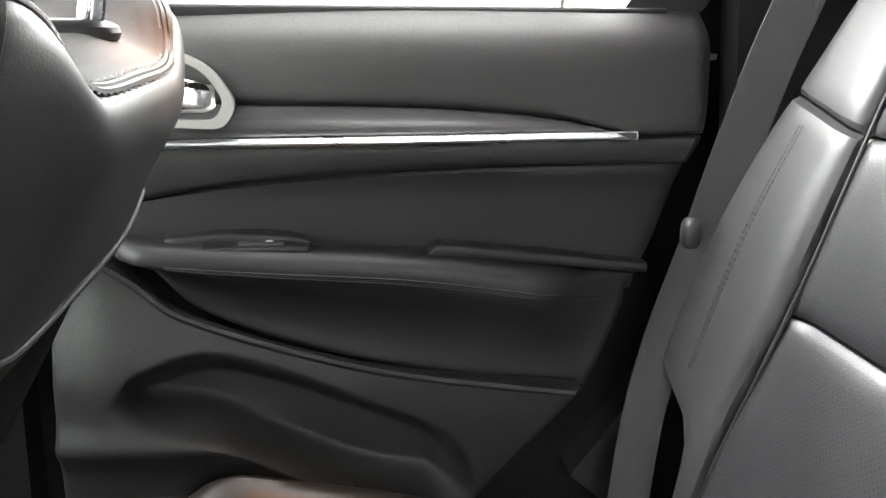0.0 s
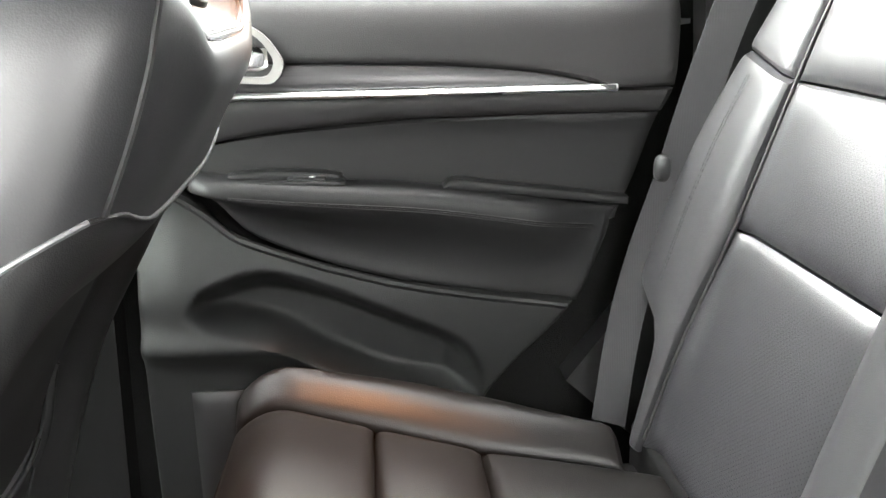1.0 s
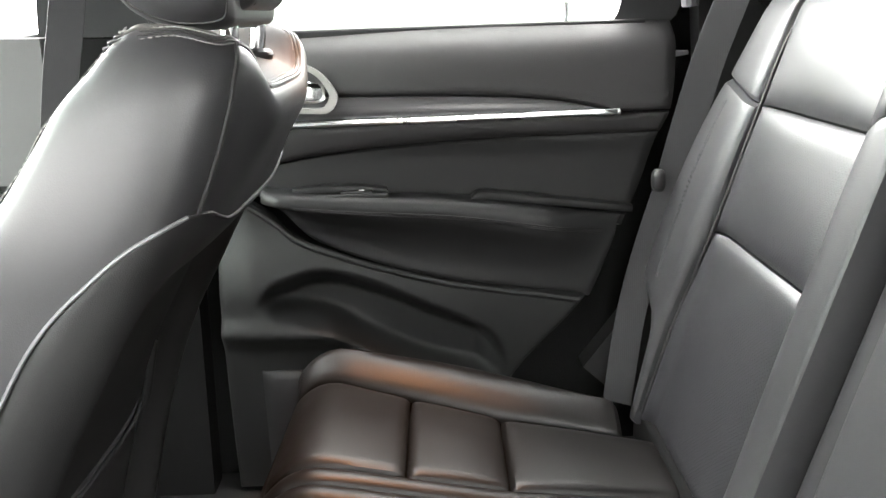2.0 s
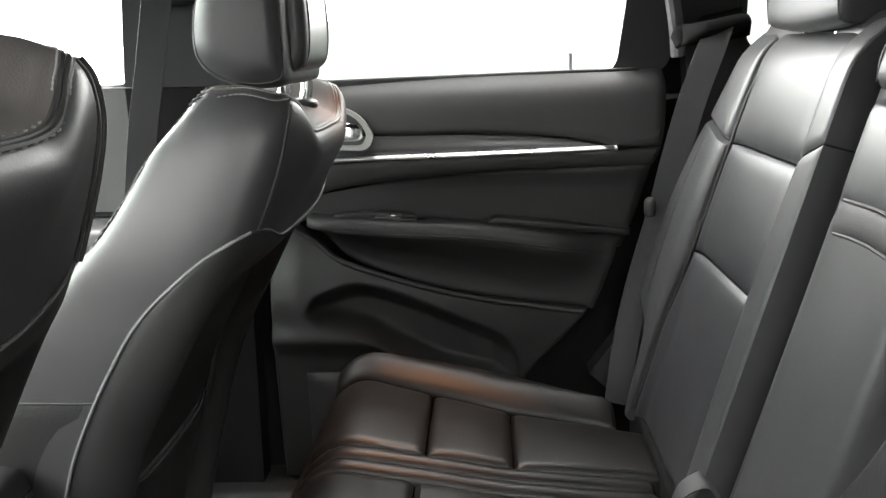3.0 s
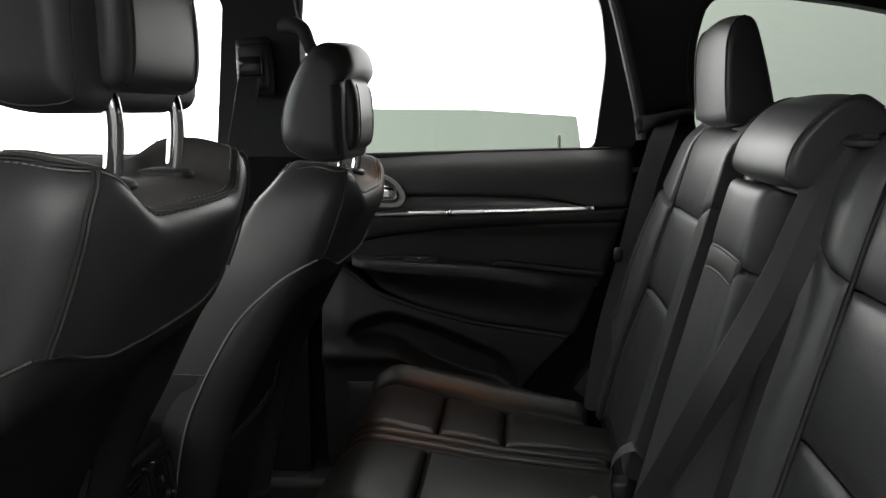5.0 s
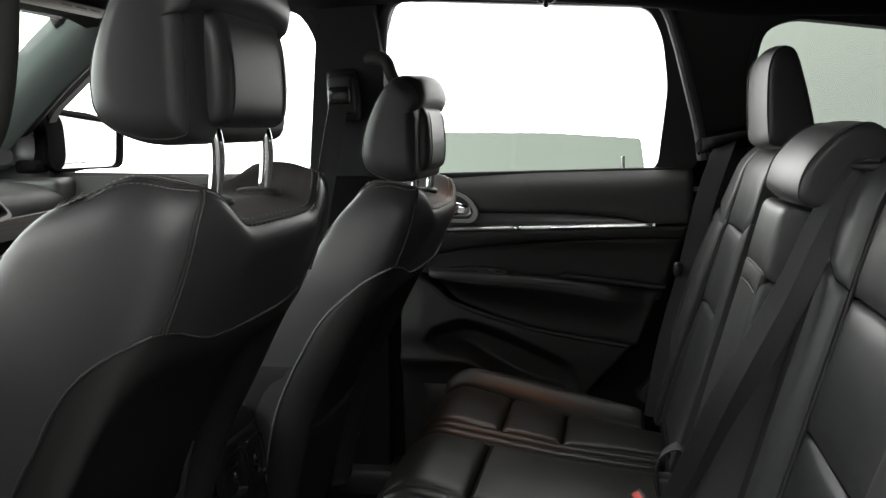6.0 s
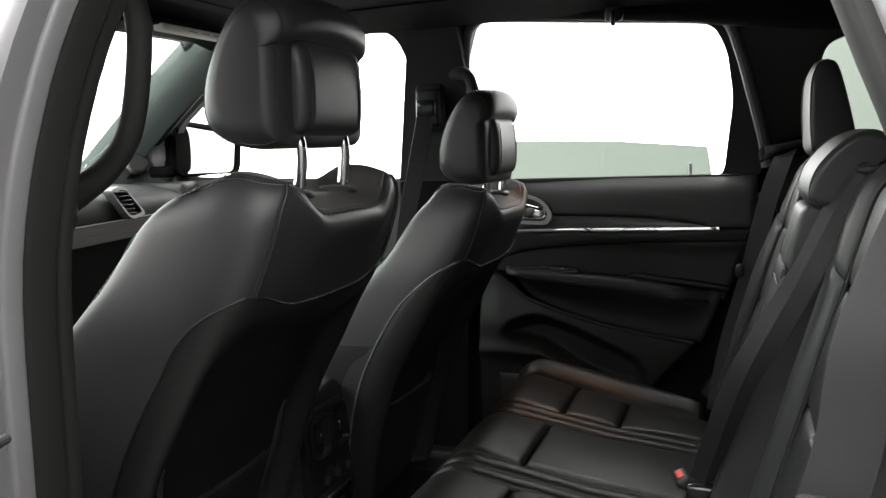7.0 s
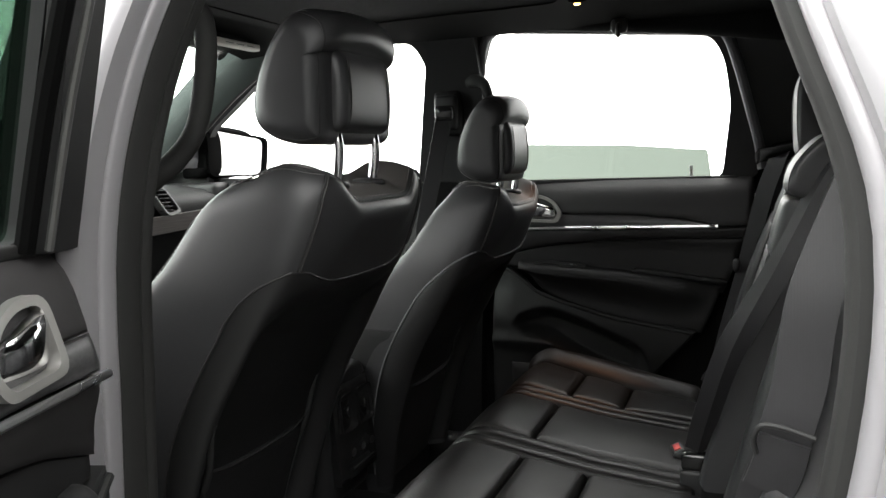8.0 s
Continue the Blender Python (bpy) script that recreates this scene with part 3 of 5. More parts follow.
# ---- doors ----
def rear_door(m, name, label, glass_top):
    door = thing(name, label, "car door", kind="structure")

    def x_rear(z):
        return value_at([(0.45, -0.08), (0.646, 0.048), (0.77, 0.155), (0.91, 0.236), (1.013, 0.270), (1.05, 0.284), (1.10, 0.292), (1.16, 0.296), (1.2, 0.290)], z)

    def panel_y(x, z):
        base = value_at([(0.40, 0.70), (0.60, 0.695), (0.77, 0.70), (0.90, 0.735), (0.98, 0.735), (1.045, 0.722), (1.10, 0.735), (1.15, 0.752), (1.185, 0.785)], z)
        return base + 0.012 * ease((-x) / 0.4)

    X0 = -0.41

    def strip(lo, hi, out=0.0):
        def f(u, v):
            z = lo(u) + (hi(u) - lo(u)) * v
            x = X0 + (x_rear(z) - X0) * u
            return Vector((x, panel_y(x, z) + (out(x, z) if callable(out) else out), z))
        return f

    def frac(x):
        return (x - X0) / 0.69
    wood_top = [(0.0, 1.088), (frac(-0.216), 1.086), (frac(-0.05), 1.083), (frac(0.051), 1.077), (frac(0.12), 1.069), (frac(0.17), 1.058), (frac(0.20), 1.049), (1.0, 1.050)]
    chrome = [(0.0, 1.042), (frac(-0.278), 1.044), (frac(0.2), 1.0495), (1.0, 1.050)]
    second = [(0.0, 0.955), (frac(-0.36), 0.970), (frac(-0.314), 0.983), (frac(-0.2), 0.999), (frac(-0.046), 1.010), (frac(0.1), 1.0135), (1.0, 1.0145)]
    arm_top = [(0.0, 0.952), (frac(-0.33), 0.947), (frac(-0.2), 0.939), (frac(-0.03), 0.930), (frac(0.1), 0.915), (1.0, 0.888)]
    low = [(0.0, 0.935), (frac(-0.345), 0.918), (frac(-0.278), 0.869), (frac(-0.2), 0.843), (frac(-0.119), 0.823), (frac(0.0), 0.800), (1.0, 0.765)]
    part("upper_panel", pad(strip(lambda u: value_at(wood_top, u), lambda u: 1.184), 30, 16, 0.010, 0.006, crown=0.003), VINYL, door, m=m)
    part("veneer_strip", pad((lambda u, v: (lambda x, z: Vector((x, panel_y(x, z) + 0.002, z)))(X0 + (0.198 - X0) * u, (value_at(chrome, frac(X0 + (0.198 - X0) * u)) + 0.003) * (1 - v) + (value_at(wood_top, frac(X0 + (0.198 - X0) * u)) - 0.002) * v)),
                             36, 8, 0.006, 0.004, crown=0.002), VENEER, door, "dark brushed veneer strip", m=m)
    pts = [(x, panel_y(x, value_at(chrome, frac(x))) - 0.004, value_at(chrome, frac(x))) for x in (X0, -0.25, -0.1, 0.05, 0.12, 0.205)]
    part("chrome_strip", tube(pts, 0.0048, 10, 50), BRIGHT, door, "thin chrome strip", m=m)
    part("middle_band", pad(strip(lambda u: value_at(second, u), lambda u: value_at(chrome, u) - 0.003), 30, 8, 0.008, 0.006, crown=0.003), VINYL, door, m=m)
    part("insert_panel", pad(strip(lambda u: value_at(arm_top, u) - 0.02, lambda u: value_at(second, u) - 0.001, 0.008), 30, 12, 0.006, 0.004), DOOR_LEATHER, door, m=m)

    # armrest: a shelf that swells into the cabin, its face falling back to the lower panel
    def arm(u, v):
        u = 0.06 + 0.94 * u
        top, bot = value_at(arm_top, u), value_at(low, u) - 0.008
        x = X0 + 0.02 + (x_rear(0.9 - 0.1 * (1 - v)) - 0.012 - X0 - 0.02) * u
        reach = 0.048 * ease(u / 0.12) * (1 - 0.85 * ease((u - 0.80) / 0.20))
        if v > 0.72:
            k = (v - 0.72) / 0.28
            return Vector((x, panel_y(x, top) - reach * math.cos(k * math.pi / 2) ** 0.9, top - 0.022 + 0.022 * math.sin(k * math.pi / 2) ** 0.7))
        k = v / 0.72
        z = bot + (top - 0.022 - bot) * k
        return Vector((x, panel_y(x, z) + 0.014 - (reach + 0.014) * ease(0.15 + 0.85 * k) * min(1, 0.1 + 1.05 * k), z))
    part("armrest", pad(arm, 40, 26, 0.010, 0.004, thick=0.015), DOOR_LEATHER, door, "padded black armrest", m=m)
    for k, dz in enumerate((0.0, 0.0055)):
        line = []
        for i in range(13):
            u = 0.10 + 0.86 * i / 12
            p = arm(u, 0.66 + 0.035 * k)
            line.append(p + Vector((0, -0.0012, 0)))
        part("armrest_seam", tube(line, 0.0011, 6, 60), RUBBER, door, m=m)
    stitches([arm(0.10 + 0.86 * i / 12, 0.677) + Vector((0, -0.0012, 0)) for i in range(13)], door, m, 0.006, mat=VINYL)
    # switch plate with its rocker, and the raised lip round the pull
    part("switch_plate", block(-0.262, -0.150, 0.705, 0.737, 0.930, 0.9385, 0.003), DOOR_LEATHER, door, m=m)
    part("window_switch", block(-0.225, -0.175, 0.708, 0.726, 0.9365, 0.9425, 0.0025), PLASTIC, door, "window switch with a pale mark", m=m)
    part("switch_mark", block(-0.196, -0.188, 0.711, 0.716, 0.942, 0.9437, 0.0006, 1), WHITE_MARK, door, m=m)
    part("pull_lip_front", pad(lambda u, v: Vector((-0.30 + 0.17 * u, 0.716 + 0.004 * u, 0.936 + 0.014 * v * math.sin(math.pi * min(1, 0.15 + u * 0.95)) ** 0.4)), 14, 6, 0.006, 0.003), DOOR_LEATHER, door, m=m)
    part("pull_lip_rear", pad(lambda u, v: Vector((-0.03 + 0.26 * u, 0.708 + 0.010 * u, 0.922 - 0.03 * u + (0.017 - 0.006 * u) * v * ease(u / 0.08))), 18, 6, 0.006, 0.003), DOOR_LEATHER, door, m=m)

    # lower panel with its hollow for a bottle
    POCKET_TOP = [(-0.40, 0.745), (-0.378, 0.762), (-0.34, 0.802), (-0.264, 0.823), (-0.18, 0.803), (-0.105, 0.772), (-0.03, 0.738), (0.0, 0.72), (0.03, 0.68)]
    POCKET_LOW = [(-0.40, 0.75), (-0.378, 0.750), (-0.33, 0.730), (-0.256, 0.712), (-0.2, 0.68), (-0.1, 0.63), (0.03, 0.60)]

    def hollow(x, z):
        return 0.058 * ease((value_at(POCKET_TOP, x) - z) / 0.046) * ease((z - value_at(POCKET_LOW, x)) / 0.040) * ease((0.035 - x) / 0.06) * ease((x + 0.395) / 0.06)

    def lower(u, v):
        z = 0.43 + (value_at(low, u) - 0.43) * v
        x = X0 - 0.02 + (x_rear(z) - X0 + 0.02) * u
        bulge = 0.014 * math.exp(-((z - 0.715 + 0.03 * ease((x + 0.25) / 0.2)) / 0.02) ** 2) * ease((-0.16 - x) / 0.1)
        ledge = 0.012 * ease((z - 0.62) / 0.14) * ease(u / 0.1)
        return Vector((x, panel_y(x, z) + hollow(x, z) - bulge - ledge, z))
    part("lower_panel", pad(lower, 150, 130, 0.010, 0.006, lean=0.1), LOWER_PLASTIC, door, "grained lower panel with a map pocket", m=m)
    lip = []
    for i in range(17):
        u = 0.02 + 0.96 * i / 16
        p = lower(u, 1.0)
        lip.append(p + Vector((0, -0.003, -0.004)))
    part("lower_lip", tube(lip, 0.0058, 8, 70), LOWER_PLASTIC, door, m=m)
    part("speaker_cover", pad(lambda u, v: Vector((-0.37 + 0.26 * u, 0.694, 0.46 + 0.19 * v)), 14, 14, 0.03, 0.008), PLASTIC, door, m=m)
    # inner handle
    ring = rounded([(-0.335, 1.064), (-0.232, 1.060), (-0.218, 1.084), (-0.243, 1.122), (-0.285, 1.140), (-0.335, 1.140)], 0.02)
    mid = Vector((-0.28, 1.098))
    part("handle_bezel", plate(ring, [[mid + (Vector(p) - mid) * 0.79 for p in ring]], lambda x, z, d: Vector((x, panel_y(x, z) - 0.012 + d, z)), 0.014), SATIN, door, "satin silver handle surround", m=m)
    part("handle_cup", plate(ring, [], lambda x, z, d: Vector((x, panel_y(x, z) + 0.02 + d, z)), 0.004), GLOSS_BLACK, door, m=m)
    part("door_handle", pad(lambda u, v: Vector((-0.328 + 0.090 * u, panel_y(-0.28, 1.09) - 0.002 - 0.008 * math.sin(math.pi * u), 1.073 + (0.030 + 0.022 * (1 - u)) * v)), 12, 8, 0.008, 0.006, crown=0.003), CHROME, door, "chrome pull handle", m=m)
    # lock pin
    part("lock_pin", tube([(0.132, 0.79, 1.17), (0.132, 0.789, 1.19), (0.132, 0.787, 1.212)], 0.0042, 8, 8), WHITE_MARK, door, m=m)
    # window frame, rear applique, glass
    frame_out = rounded([(-0.50, 1.172), (0.30, 1.172), (0.317, 1.23), (0.262, 1.455), (0.215, 1.578), (-0.43, 1.632), (-0.485, 1.49)], 0.03)
    hole = rounded(WIN_REAR, 0.03)
    if not glass_top:
        frame_out = rounded([(-0.430, 1.172), (0.30, 1.172), (0.317, 1.23), (0.262, 1.455), (0.215, 1.578), (-0.370, 1.632), (-0.412, 1.47)], 0.02)
        hole = rounded([(-0.37, 1.183), *WIN_REAR[1:5], (-0.325, 1.590), (-0.352, 1.46)], 0.02)
    part("window_frame", plate(frame_out, [hole], on_side(1, 0.002), 0.03), PLASTIC, door, "black window frame", m=m)
    if not glass_top:
        upright = [(-0.427, 1.172), (-0.372, 1.172), (-0.352, 1.45), (-0.325, 1.60), (-0.372, 1.612), (-0.410, 1.46)]
        part("frame_upright", plate(upright, [], on_side(1, -0.022), 0.024), PLASTIC, door, "black inner cover of the window frame", m=m)
        part("frame_bead", tube([(-0.371, 0.760, 1.175), (-0.362, 0.722, 1.31), (-0.351, 0.676, 1.45), (-0.324, 0.632, 1.60)], 0.0045, 8, 30), DARK_SATIN, door, "thin grey bead beside the glass", m=m)
        part("glass_channel", tube([(-0.359, 0.778, 1.175), (-0.350, 0.740, 1.31), (-0.339, 0.694, 1.45), (-0.312, 0.650, 1.60)], 0.010, 8, 30), OUTER_BLACK, door, m=m)
    part("sill_lip", block(-0.50, 0.255, 0.778, 0.80, 1.168, 1.183, 0.004), RUBBER, door, m=m)
    if glass_top:
        g = [(-0.47, 1.18), (0.188, 1.15), (0.174, 1.254), (-0.05, 1.275), (-0.32, 1.286), (-0.455, 1.285)]
    else:
        g = [(-0.375, 1.183), *WIN_REAR[1:5], (-0.33, 1.590), (-0.357, 1.46)]
    pane = part("window_pane", plate(rounded(g, 0.008), [], on_side(1, 0.018), 0.004), TINT if glass_top else RAISED_TINT, door, "green-tinted glass wound most of the way down" if glass_top else "green-tinted raised glass", m=m)
    pane.visible_shadow = False
    # outer skin
    part("door_skin", pad(lambda u, v: Vector((-0.46 + (x_rear(0.45 + 0.74 * v) + 0.50) * u, 0.90 - 0.05 * (2 * v - 0.9) ** 2, 0.43 + 0.71 * v)), 16, 12, 0.02, 0.01, flip=True), PAINT, door, "silver painted outer skin", m=m)
    part("door_edge", pad(lambda u, v: Vector((-0.455, 0.80 + 0.08 * u, 0.43 + 0.75 * v)), 6, 14, 0.01, 0.004, flip=True), PLASTIC, door, "black door edge", m=m)
    return door


part("door_jamb", plate([(-0.62, 0.40), (0.42, 0.40), (0.42, 1.25), (0.30, 1.55), (0.20, 1.62), (-0.50, 1.64), (-0.62, 1.3)], [rounded([(-0.50, 1.16), (0.25, 1.16), (0.262, 1.38), (0.245, 1.5), (0.20, 1.568), (-0.42, 1.622), (-0.47, 1.51)], 0.03)],
                        on_side(1, 0.034), 0.03), CARPET, wall_right, "black jamb behind the closed door")
part("pillar_strip", tube([(0.315, 0.755, 1.20), (0.305, 0.745, 1.27), (0.275, 0.717, 1.39), (0.252, 0.695, 1.475), (0.225, 0.677, 1.545), (0.185, 0.668, 1.568)], 0.013, 10, 30), EDGE_GREY, wall_right, "grey door edge seal")
part("front_strip", tube([(-0.468, 0.755, 1.20), (-0.458, 0.735, 1.35), (-0.440, 0.70, 1.50), (-0.415, 0.675, 1.585), (-0.35, 0.660, 1.612)], 0.012, 10, 30), EDGE_GREY, wall_right, "grey door edge seal")
door_1 = rear_door(SAME, "door_1", "closed black rear car door with lowered window", True)
hinge = Vector((-0.49, -0.88, 0))
opened = Matrix.Translation((0, -0.016, 0)) @ Matrix.Translation(hinge) @ Matrix.Rotation(radians(-75), 4, "Z") @ Matrix.Translation(-hinge) @ MIRRORED
door_3 = rear_door(opened, "door_3", "wide open rear car door with raised tinted window", False)


def front_door(m, name, label):
    door = thing(name, label, "car door", kind="structure")
    part("upper_panel", pad(lambda u, v: Vector((-1.42 + 0.83 * u, 0.74 + 0.045 * v, 0.95 + 0.24 * v + 0.02 * (1 - u))), 24, 12, 0.012, 0.008), VINYL, door, m=m)
    part("lower_panel", pad(lambda u, v: Vector((-1.42 + 0.80 * u, 0.70 + 0.04 * v, 0.42 + 0.53 * v)), 16, 16, 0.015, 0.008), LOWER_PLASTIC, door, m=m)
    part("armrest", block(-1.25, -0.66, 0.62, 0.76, 0.88, 0.95, 0.025), LEATHER, door, m=m)
    out = rounded([(-1.60, 1.20), (-0.645, 1.176), (-0.570, 1.52), (-0.585, 1.635), (-0.96, 1.66), (-1.12, 1.62), (-1.47, 1.41)], 0.03)
    part("window_frame", plate(out, [rounded(WIN_FRONT, 0.04)], on_side(1, 0.002), 0.03), PLASTIC, door, "black window frame", m=m)
    part("door_skin", pad(lambda u, v: Vector((-1.55 + 1.06 * u, 0.90 - 0.05 * (2 * v - 0.9) ** 2, 0.43 + 0.71 * v)), 16, 12, 0.02, 0.01, flip=True), PAINT, door, "silver painted outer skin", m=m)
    return door


front_door(SAME, "door_2", "closed black front car door with lowered window")
front_door(MIRRORED, "door_4", "closed black driver's car door with lowered window")


# ---- front seats ----
def front_seat(name, label, cy, dx, dz, raise_head, outward, reach, head_dx=0.0, swell=1.0, edge_dx=0.0, squash=1.0):
    seat = thing(name, label, "car seat", "front seats", at=(dx - 0.45, cy, 0.40))
    shift = Matrix.Translation((dx, cy, dz))

    def rear_x(z):
        return value_at([(0.45, -0.50), (0.60, -0.465), (0.776, -0.405), (0.90, -0.337), (1.0, -0.284), (1.043, -0.262), (1.10, -0.231), (1.16, -0.207), (1.22, -0.196)], z)

    def half_width(z):
        return value_at([(0.45, 0.20), (0.65, 0.235), (0.85, 0.245), (1.0, 0.235), (1.043, 0.228), (1.10, 0.212), (1.16, 0.188), (1.22, 0.17)], z)

    def front_x(z):
        return value_at([(0.45, -0.68), (0.60, -0.67), (0.80, -0.63), (0.90, -0.58), (1.0, -0.502), (1.05, -0.452), (1.10, -0.41), (1.15, -0.37), (1.20, -0.335)], z)

    def sp(c, n):
        return math.copysign(abs(c) ** (2 / n), c)

    def shell(a, z, out=0.0):
        """A point of the backrest's surface: a = 0 at the middle of the rear face, 1 and -1 at the front."""
        th = a * math.pi
        back, w = rear_x(z), half_width(z)
        d = (back - front_x(z)) / 2
        n = 4.0 if math.cos(th) > 0 else 9.0
        p = Vector((back - d + (d + out) * sp(math.cos(th), n), (w + out) * sp(math.sin(th), n), z))
        if p.y * outward > 0:
            p.x -= reach * ease(abs(p.y) / w * 1.4 - 0.3) * ease((back - p.x) / (2 * d))
        # the front is hollow between the bolsters, the rear face is sunk below its upper seam
        if math.cos(th) < 0:
            p.x += 0.05 * (1 - ease(abs(p.y) / w * 1.25)) * -math.cos(th) * ease((1.12 - z) / 0.1)
        else:
            p.x -= 0.060 * ease((1.018 - z) / 0.10) * (1 - ease((abs(p.y) / w - 0.70) / 0.24)) * ease(math.cos(th) * 4)
        return p

    def on_flank(s, z, x, out=0.0):
        """The point of a flank at a given x."""
        lo, hi = 0.12, 0.86
        for _ in range(24):
            mid = (lo + hi) / 2
            if shell(s * mid, z).x > x:
                lo = mid
            else:
                hi = mid
        return (lo + hi) / 2

    def top_lift(p):
        k = ease((p.z - 1.03) / 0.14)
        back = ease((rear_x(1.15) - p.x - 0.080) / 0.075)
        side = ease((abs(p.y) - 0.085) / 0.075)
        behind = rear_x(1.15) - p.x
        arc = 0.010 * math.sin(math.pi * min(1, max(0, (behind - 0.045) / 0.105))) * side - 0.014 * ease((behind - 0.105) / 0.06)
        return Vector((p.x, p.y, p.z + k * (arc + 0.037 * back + 0.035 * side * (1 - back) + (0.020 * ease((rear_x(1.15) - p.x - 0.01) / 0.055) - 0.014) * (1 - side) * (1 - back))))

    bm = bmesh.new()
    sides = 96
    rows = []
    levels = [0.45 + 0.66 * i / 30 for i in range(31)]
    for z in levels:
        rows.append([bm.verts.new(top_lift(shell(-1 + 2 * i / sides, z))) for i in range(sides)])
    for j in range(1, 9):
        t = j / 8 * math.pi / 2
        z = 1.11 + 0.045 * math.sin(t)
        rows.append([bm.verts.new(top_lift(shell(-1 + 2 * i / sides, z, -0.030 * (1 - math.cos(t))))) for i in range(sides)])
    last = [v.co.copy() for v in rows[-1]]
    mid = sum(last, Vector()) / sides
    for j in range(1, 7):
        k = 1 - j / 7
        ring = []
        for p in last:
            q = Vector((mid.x + (p.x - mid.x) * k, mid.y + (p.y - mid.y) * k, 1.156))
            q = top_lift(q)
            ring.append(bm.verts.new(q))
        rows.append(ring)
    for ra, rb in zip(rows, rows[1:]):
        for i in range(sides):
            bm.faces.new((ra[i], ra[(i + 1) % sides], rb[(i + 1) % sides], rb[i]))
    bm.faces.new(rows[0][::-1])
    bm.faces.new(rows[-1])
    def top_panel(u, v):
        a = -1 + 2 * (u % 1.0)
        if v > 0.7:
            t = math.pi / 2 - (v - 0.7) / 0.3 * (math.pi / 2 - 1.30)
            return top_lift(shell(a, 1.11 + 0.045 * math.sin(t), -0.030 * (1 - math.cos(t)) + 0.001)) + Vector((0, 0, 0.0012))
        k = (u % 1.0) * sides
        i = int(k) % sides
        p = last[i].lerp(last[(i + 1) % sides], k - int(k))
        f = 0.02 + 0.98 * v / 0.7
        return top_lift(Vector((mid.x + (p.x - mid.x) * f, mid.y + (p.y - mid.y) * f, 1.156))) + Vector((0, 0, 0.0016))
    part("top_deck", pad(top_panel, 96, 20, 0.004, 0.0014, thick=0.002, edges=(0, 0, 0, 1), flip=True, lean=0.0), DECK, seat, "dull grey-black top panel", shift)
    back = part("backrest", bm, LEATHER, seat, "black leather backrest", shift, smooth=60)

    # rear shell that wraps round the sides, edged with piping
    EDGE = [(0.45, -0.56), (0.60, -0.55), (0.75, -0.518), (0.853, -0.472), (0.90, -0.445), (0.95, -0.412), (0.98, -0.382), (1.01, -0.345), (1.03, -0.315), (1.042, -0.285)]
    WRAP = [(z, on_flank(1, z, x + edge_dx * ease((1.0 - z) / 0.06)), on_flank(-1, z, x + edge_dx * ease((1.0 - z) / 0.06))) for z, x in EDGE]

    def wrap(z, s=1):
        return value_at([(row[0], row[1 if s > 0 else 2]) for row in WRAP], z)

    def seam_z(a):
        return 1.042 - 0.028 * (1 - ease(abs(a) / 0.25))

    def rear_shell(u, v):
        a = (2 * u - 1) * wrap(0.46 + 0.582 * v, 1 if u > 0.5 else -1)
        return top_lift(shell(a, 0.46 + (seam_z(a) - 0.46) * v, 0.0018))
    part("back_shell", pad(rear_shell, 72, 40, 0.012, 0.0025, thick=0.006), SHELL, seat, "black rear shell of the backrest", shift)
    def over(a, t):
        """A point on the rounded top edge."""
        return top_lift(shell(a, 1.11 + 0.045 * math.sin(t), -0.030 * (1 - math.cos(t)) + 0.0006)) + Vector((0, 0, 0.0004))

    for s in (-1, 1):
        pts = [top_lift(shell(s * wrap(z, s), z, 0.0015)) for z in (0.50, 0.60, 0.70, 0.78, 0.85, 0.90, 0.94, 0.97, 1.0, 1.02, 1.035, 1.042)]
        if s < 0:
            # passenger's piping carries the painted highlight, the driver's stays dark
            part("piping", tube(pts, 0.0020, 6, 60), PIPING if outward > 0 else VINYL, seat, m=shift)
        # upright corner seam above the shell
        pts = [top_lift(shell(s * a, z, 0.001)) for a, z in ((0.255, 1.042), (0.265, 1.07), (0.275, 1.09), (0.285, 1.11))] + [over(s * 0.295, t) for t in (0.3, 0.7, 1.05)]
        part("corner_seam", tube(pts, 0.0022, 6, 24), RUBBER, seat, m=shift)
        if outward < 0:
            part("corner_welt", tube([p + Vector((0.0045, -s * 0.0005, 0.0002)) for p in pts], 0.0017, 8, 24), VINYL, seat, m=shift)
        split = [top_lift(shell(s * (wrap(0.862, s) + (0.80 - wrap(0.862, s)) * k / 6), 0.862 + 0.012 * k / 6, 0.0008)) for k in range(7)]
        if s != outward:
            part("side_cover", pad(lambda u, v: top_lift(shell(s * (wrap(0.50 + 0.362 * v, s) + 0.004 + (0.80 - wrap(0.50 + 0.362 * v, s)) * u), 0.50 + (0.362 + 0.012 * u) * v, 0.0022)), 14, 20, 0.008, 0.002, thick=0.004, flip=s < 0), LOWER_PLASTIC, seat, "black plastic side cover", shift)
            part("flank_seam", tube(split, 0.0014, 6, 20), RUBBER, seat, m=shift)
        # double seam on the front edge of the shoulder, and on over the top to the rear corner
        for k in (0, 1):
            pts = [top_lift(shell(s * (0.735 + 0.012 * k), z, 0.0)) for z in (0.75, 0.85, 0.95, 1.03, 1.08, 1.11)]
            pts += [over(s * a, 1.16 + 0.12 * k) for a in (0.72, 0.68, 0.60, 0.50, 0.40, 0.32, 0.27)]
            part("shoulder_seam", tube(pts, 0.0015, 6, 90), VINYL, seat, m=shift)
            pts = [top_lift(shell(s * (0.722 + 0.036 * k), z, 0.0004)) for z in (0.75, 0.85, 0.95, 1.03, 1.08, 1.11)]
            pts += [over(s * a, 1.06 + 0.32 * k) + Vector((0, 0, 0.0003 + 0.0012 * k)) for a in (0.72, 0.68, 0.60, 0.50, 0.40, 0.32, 0.27)]
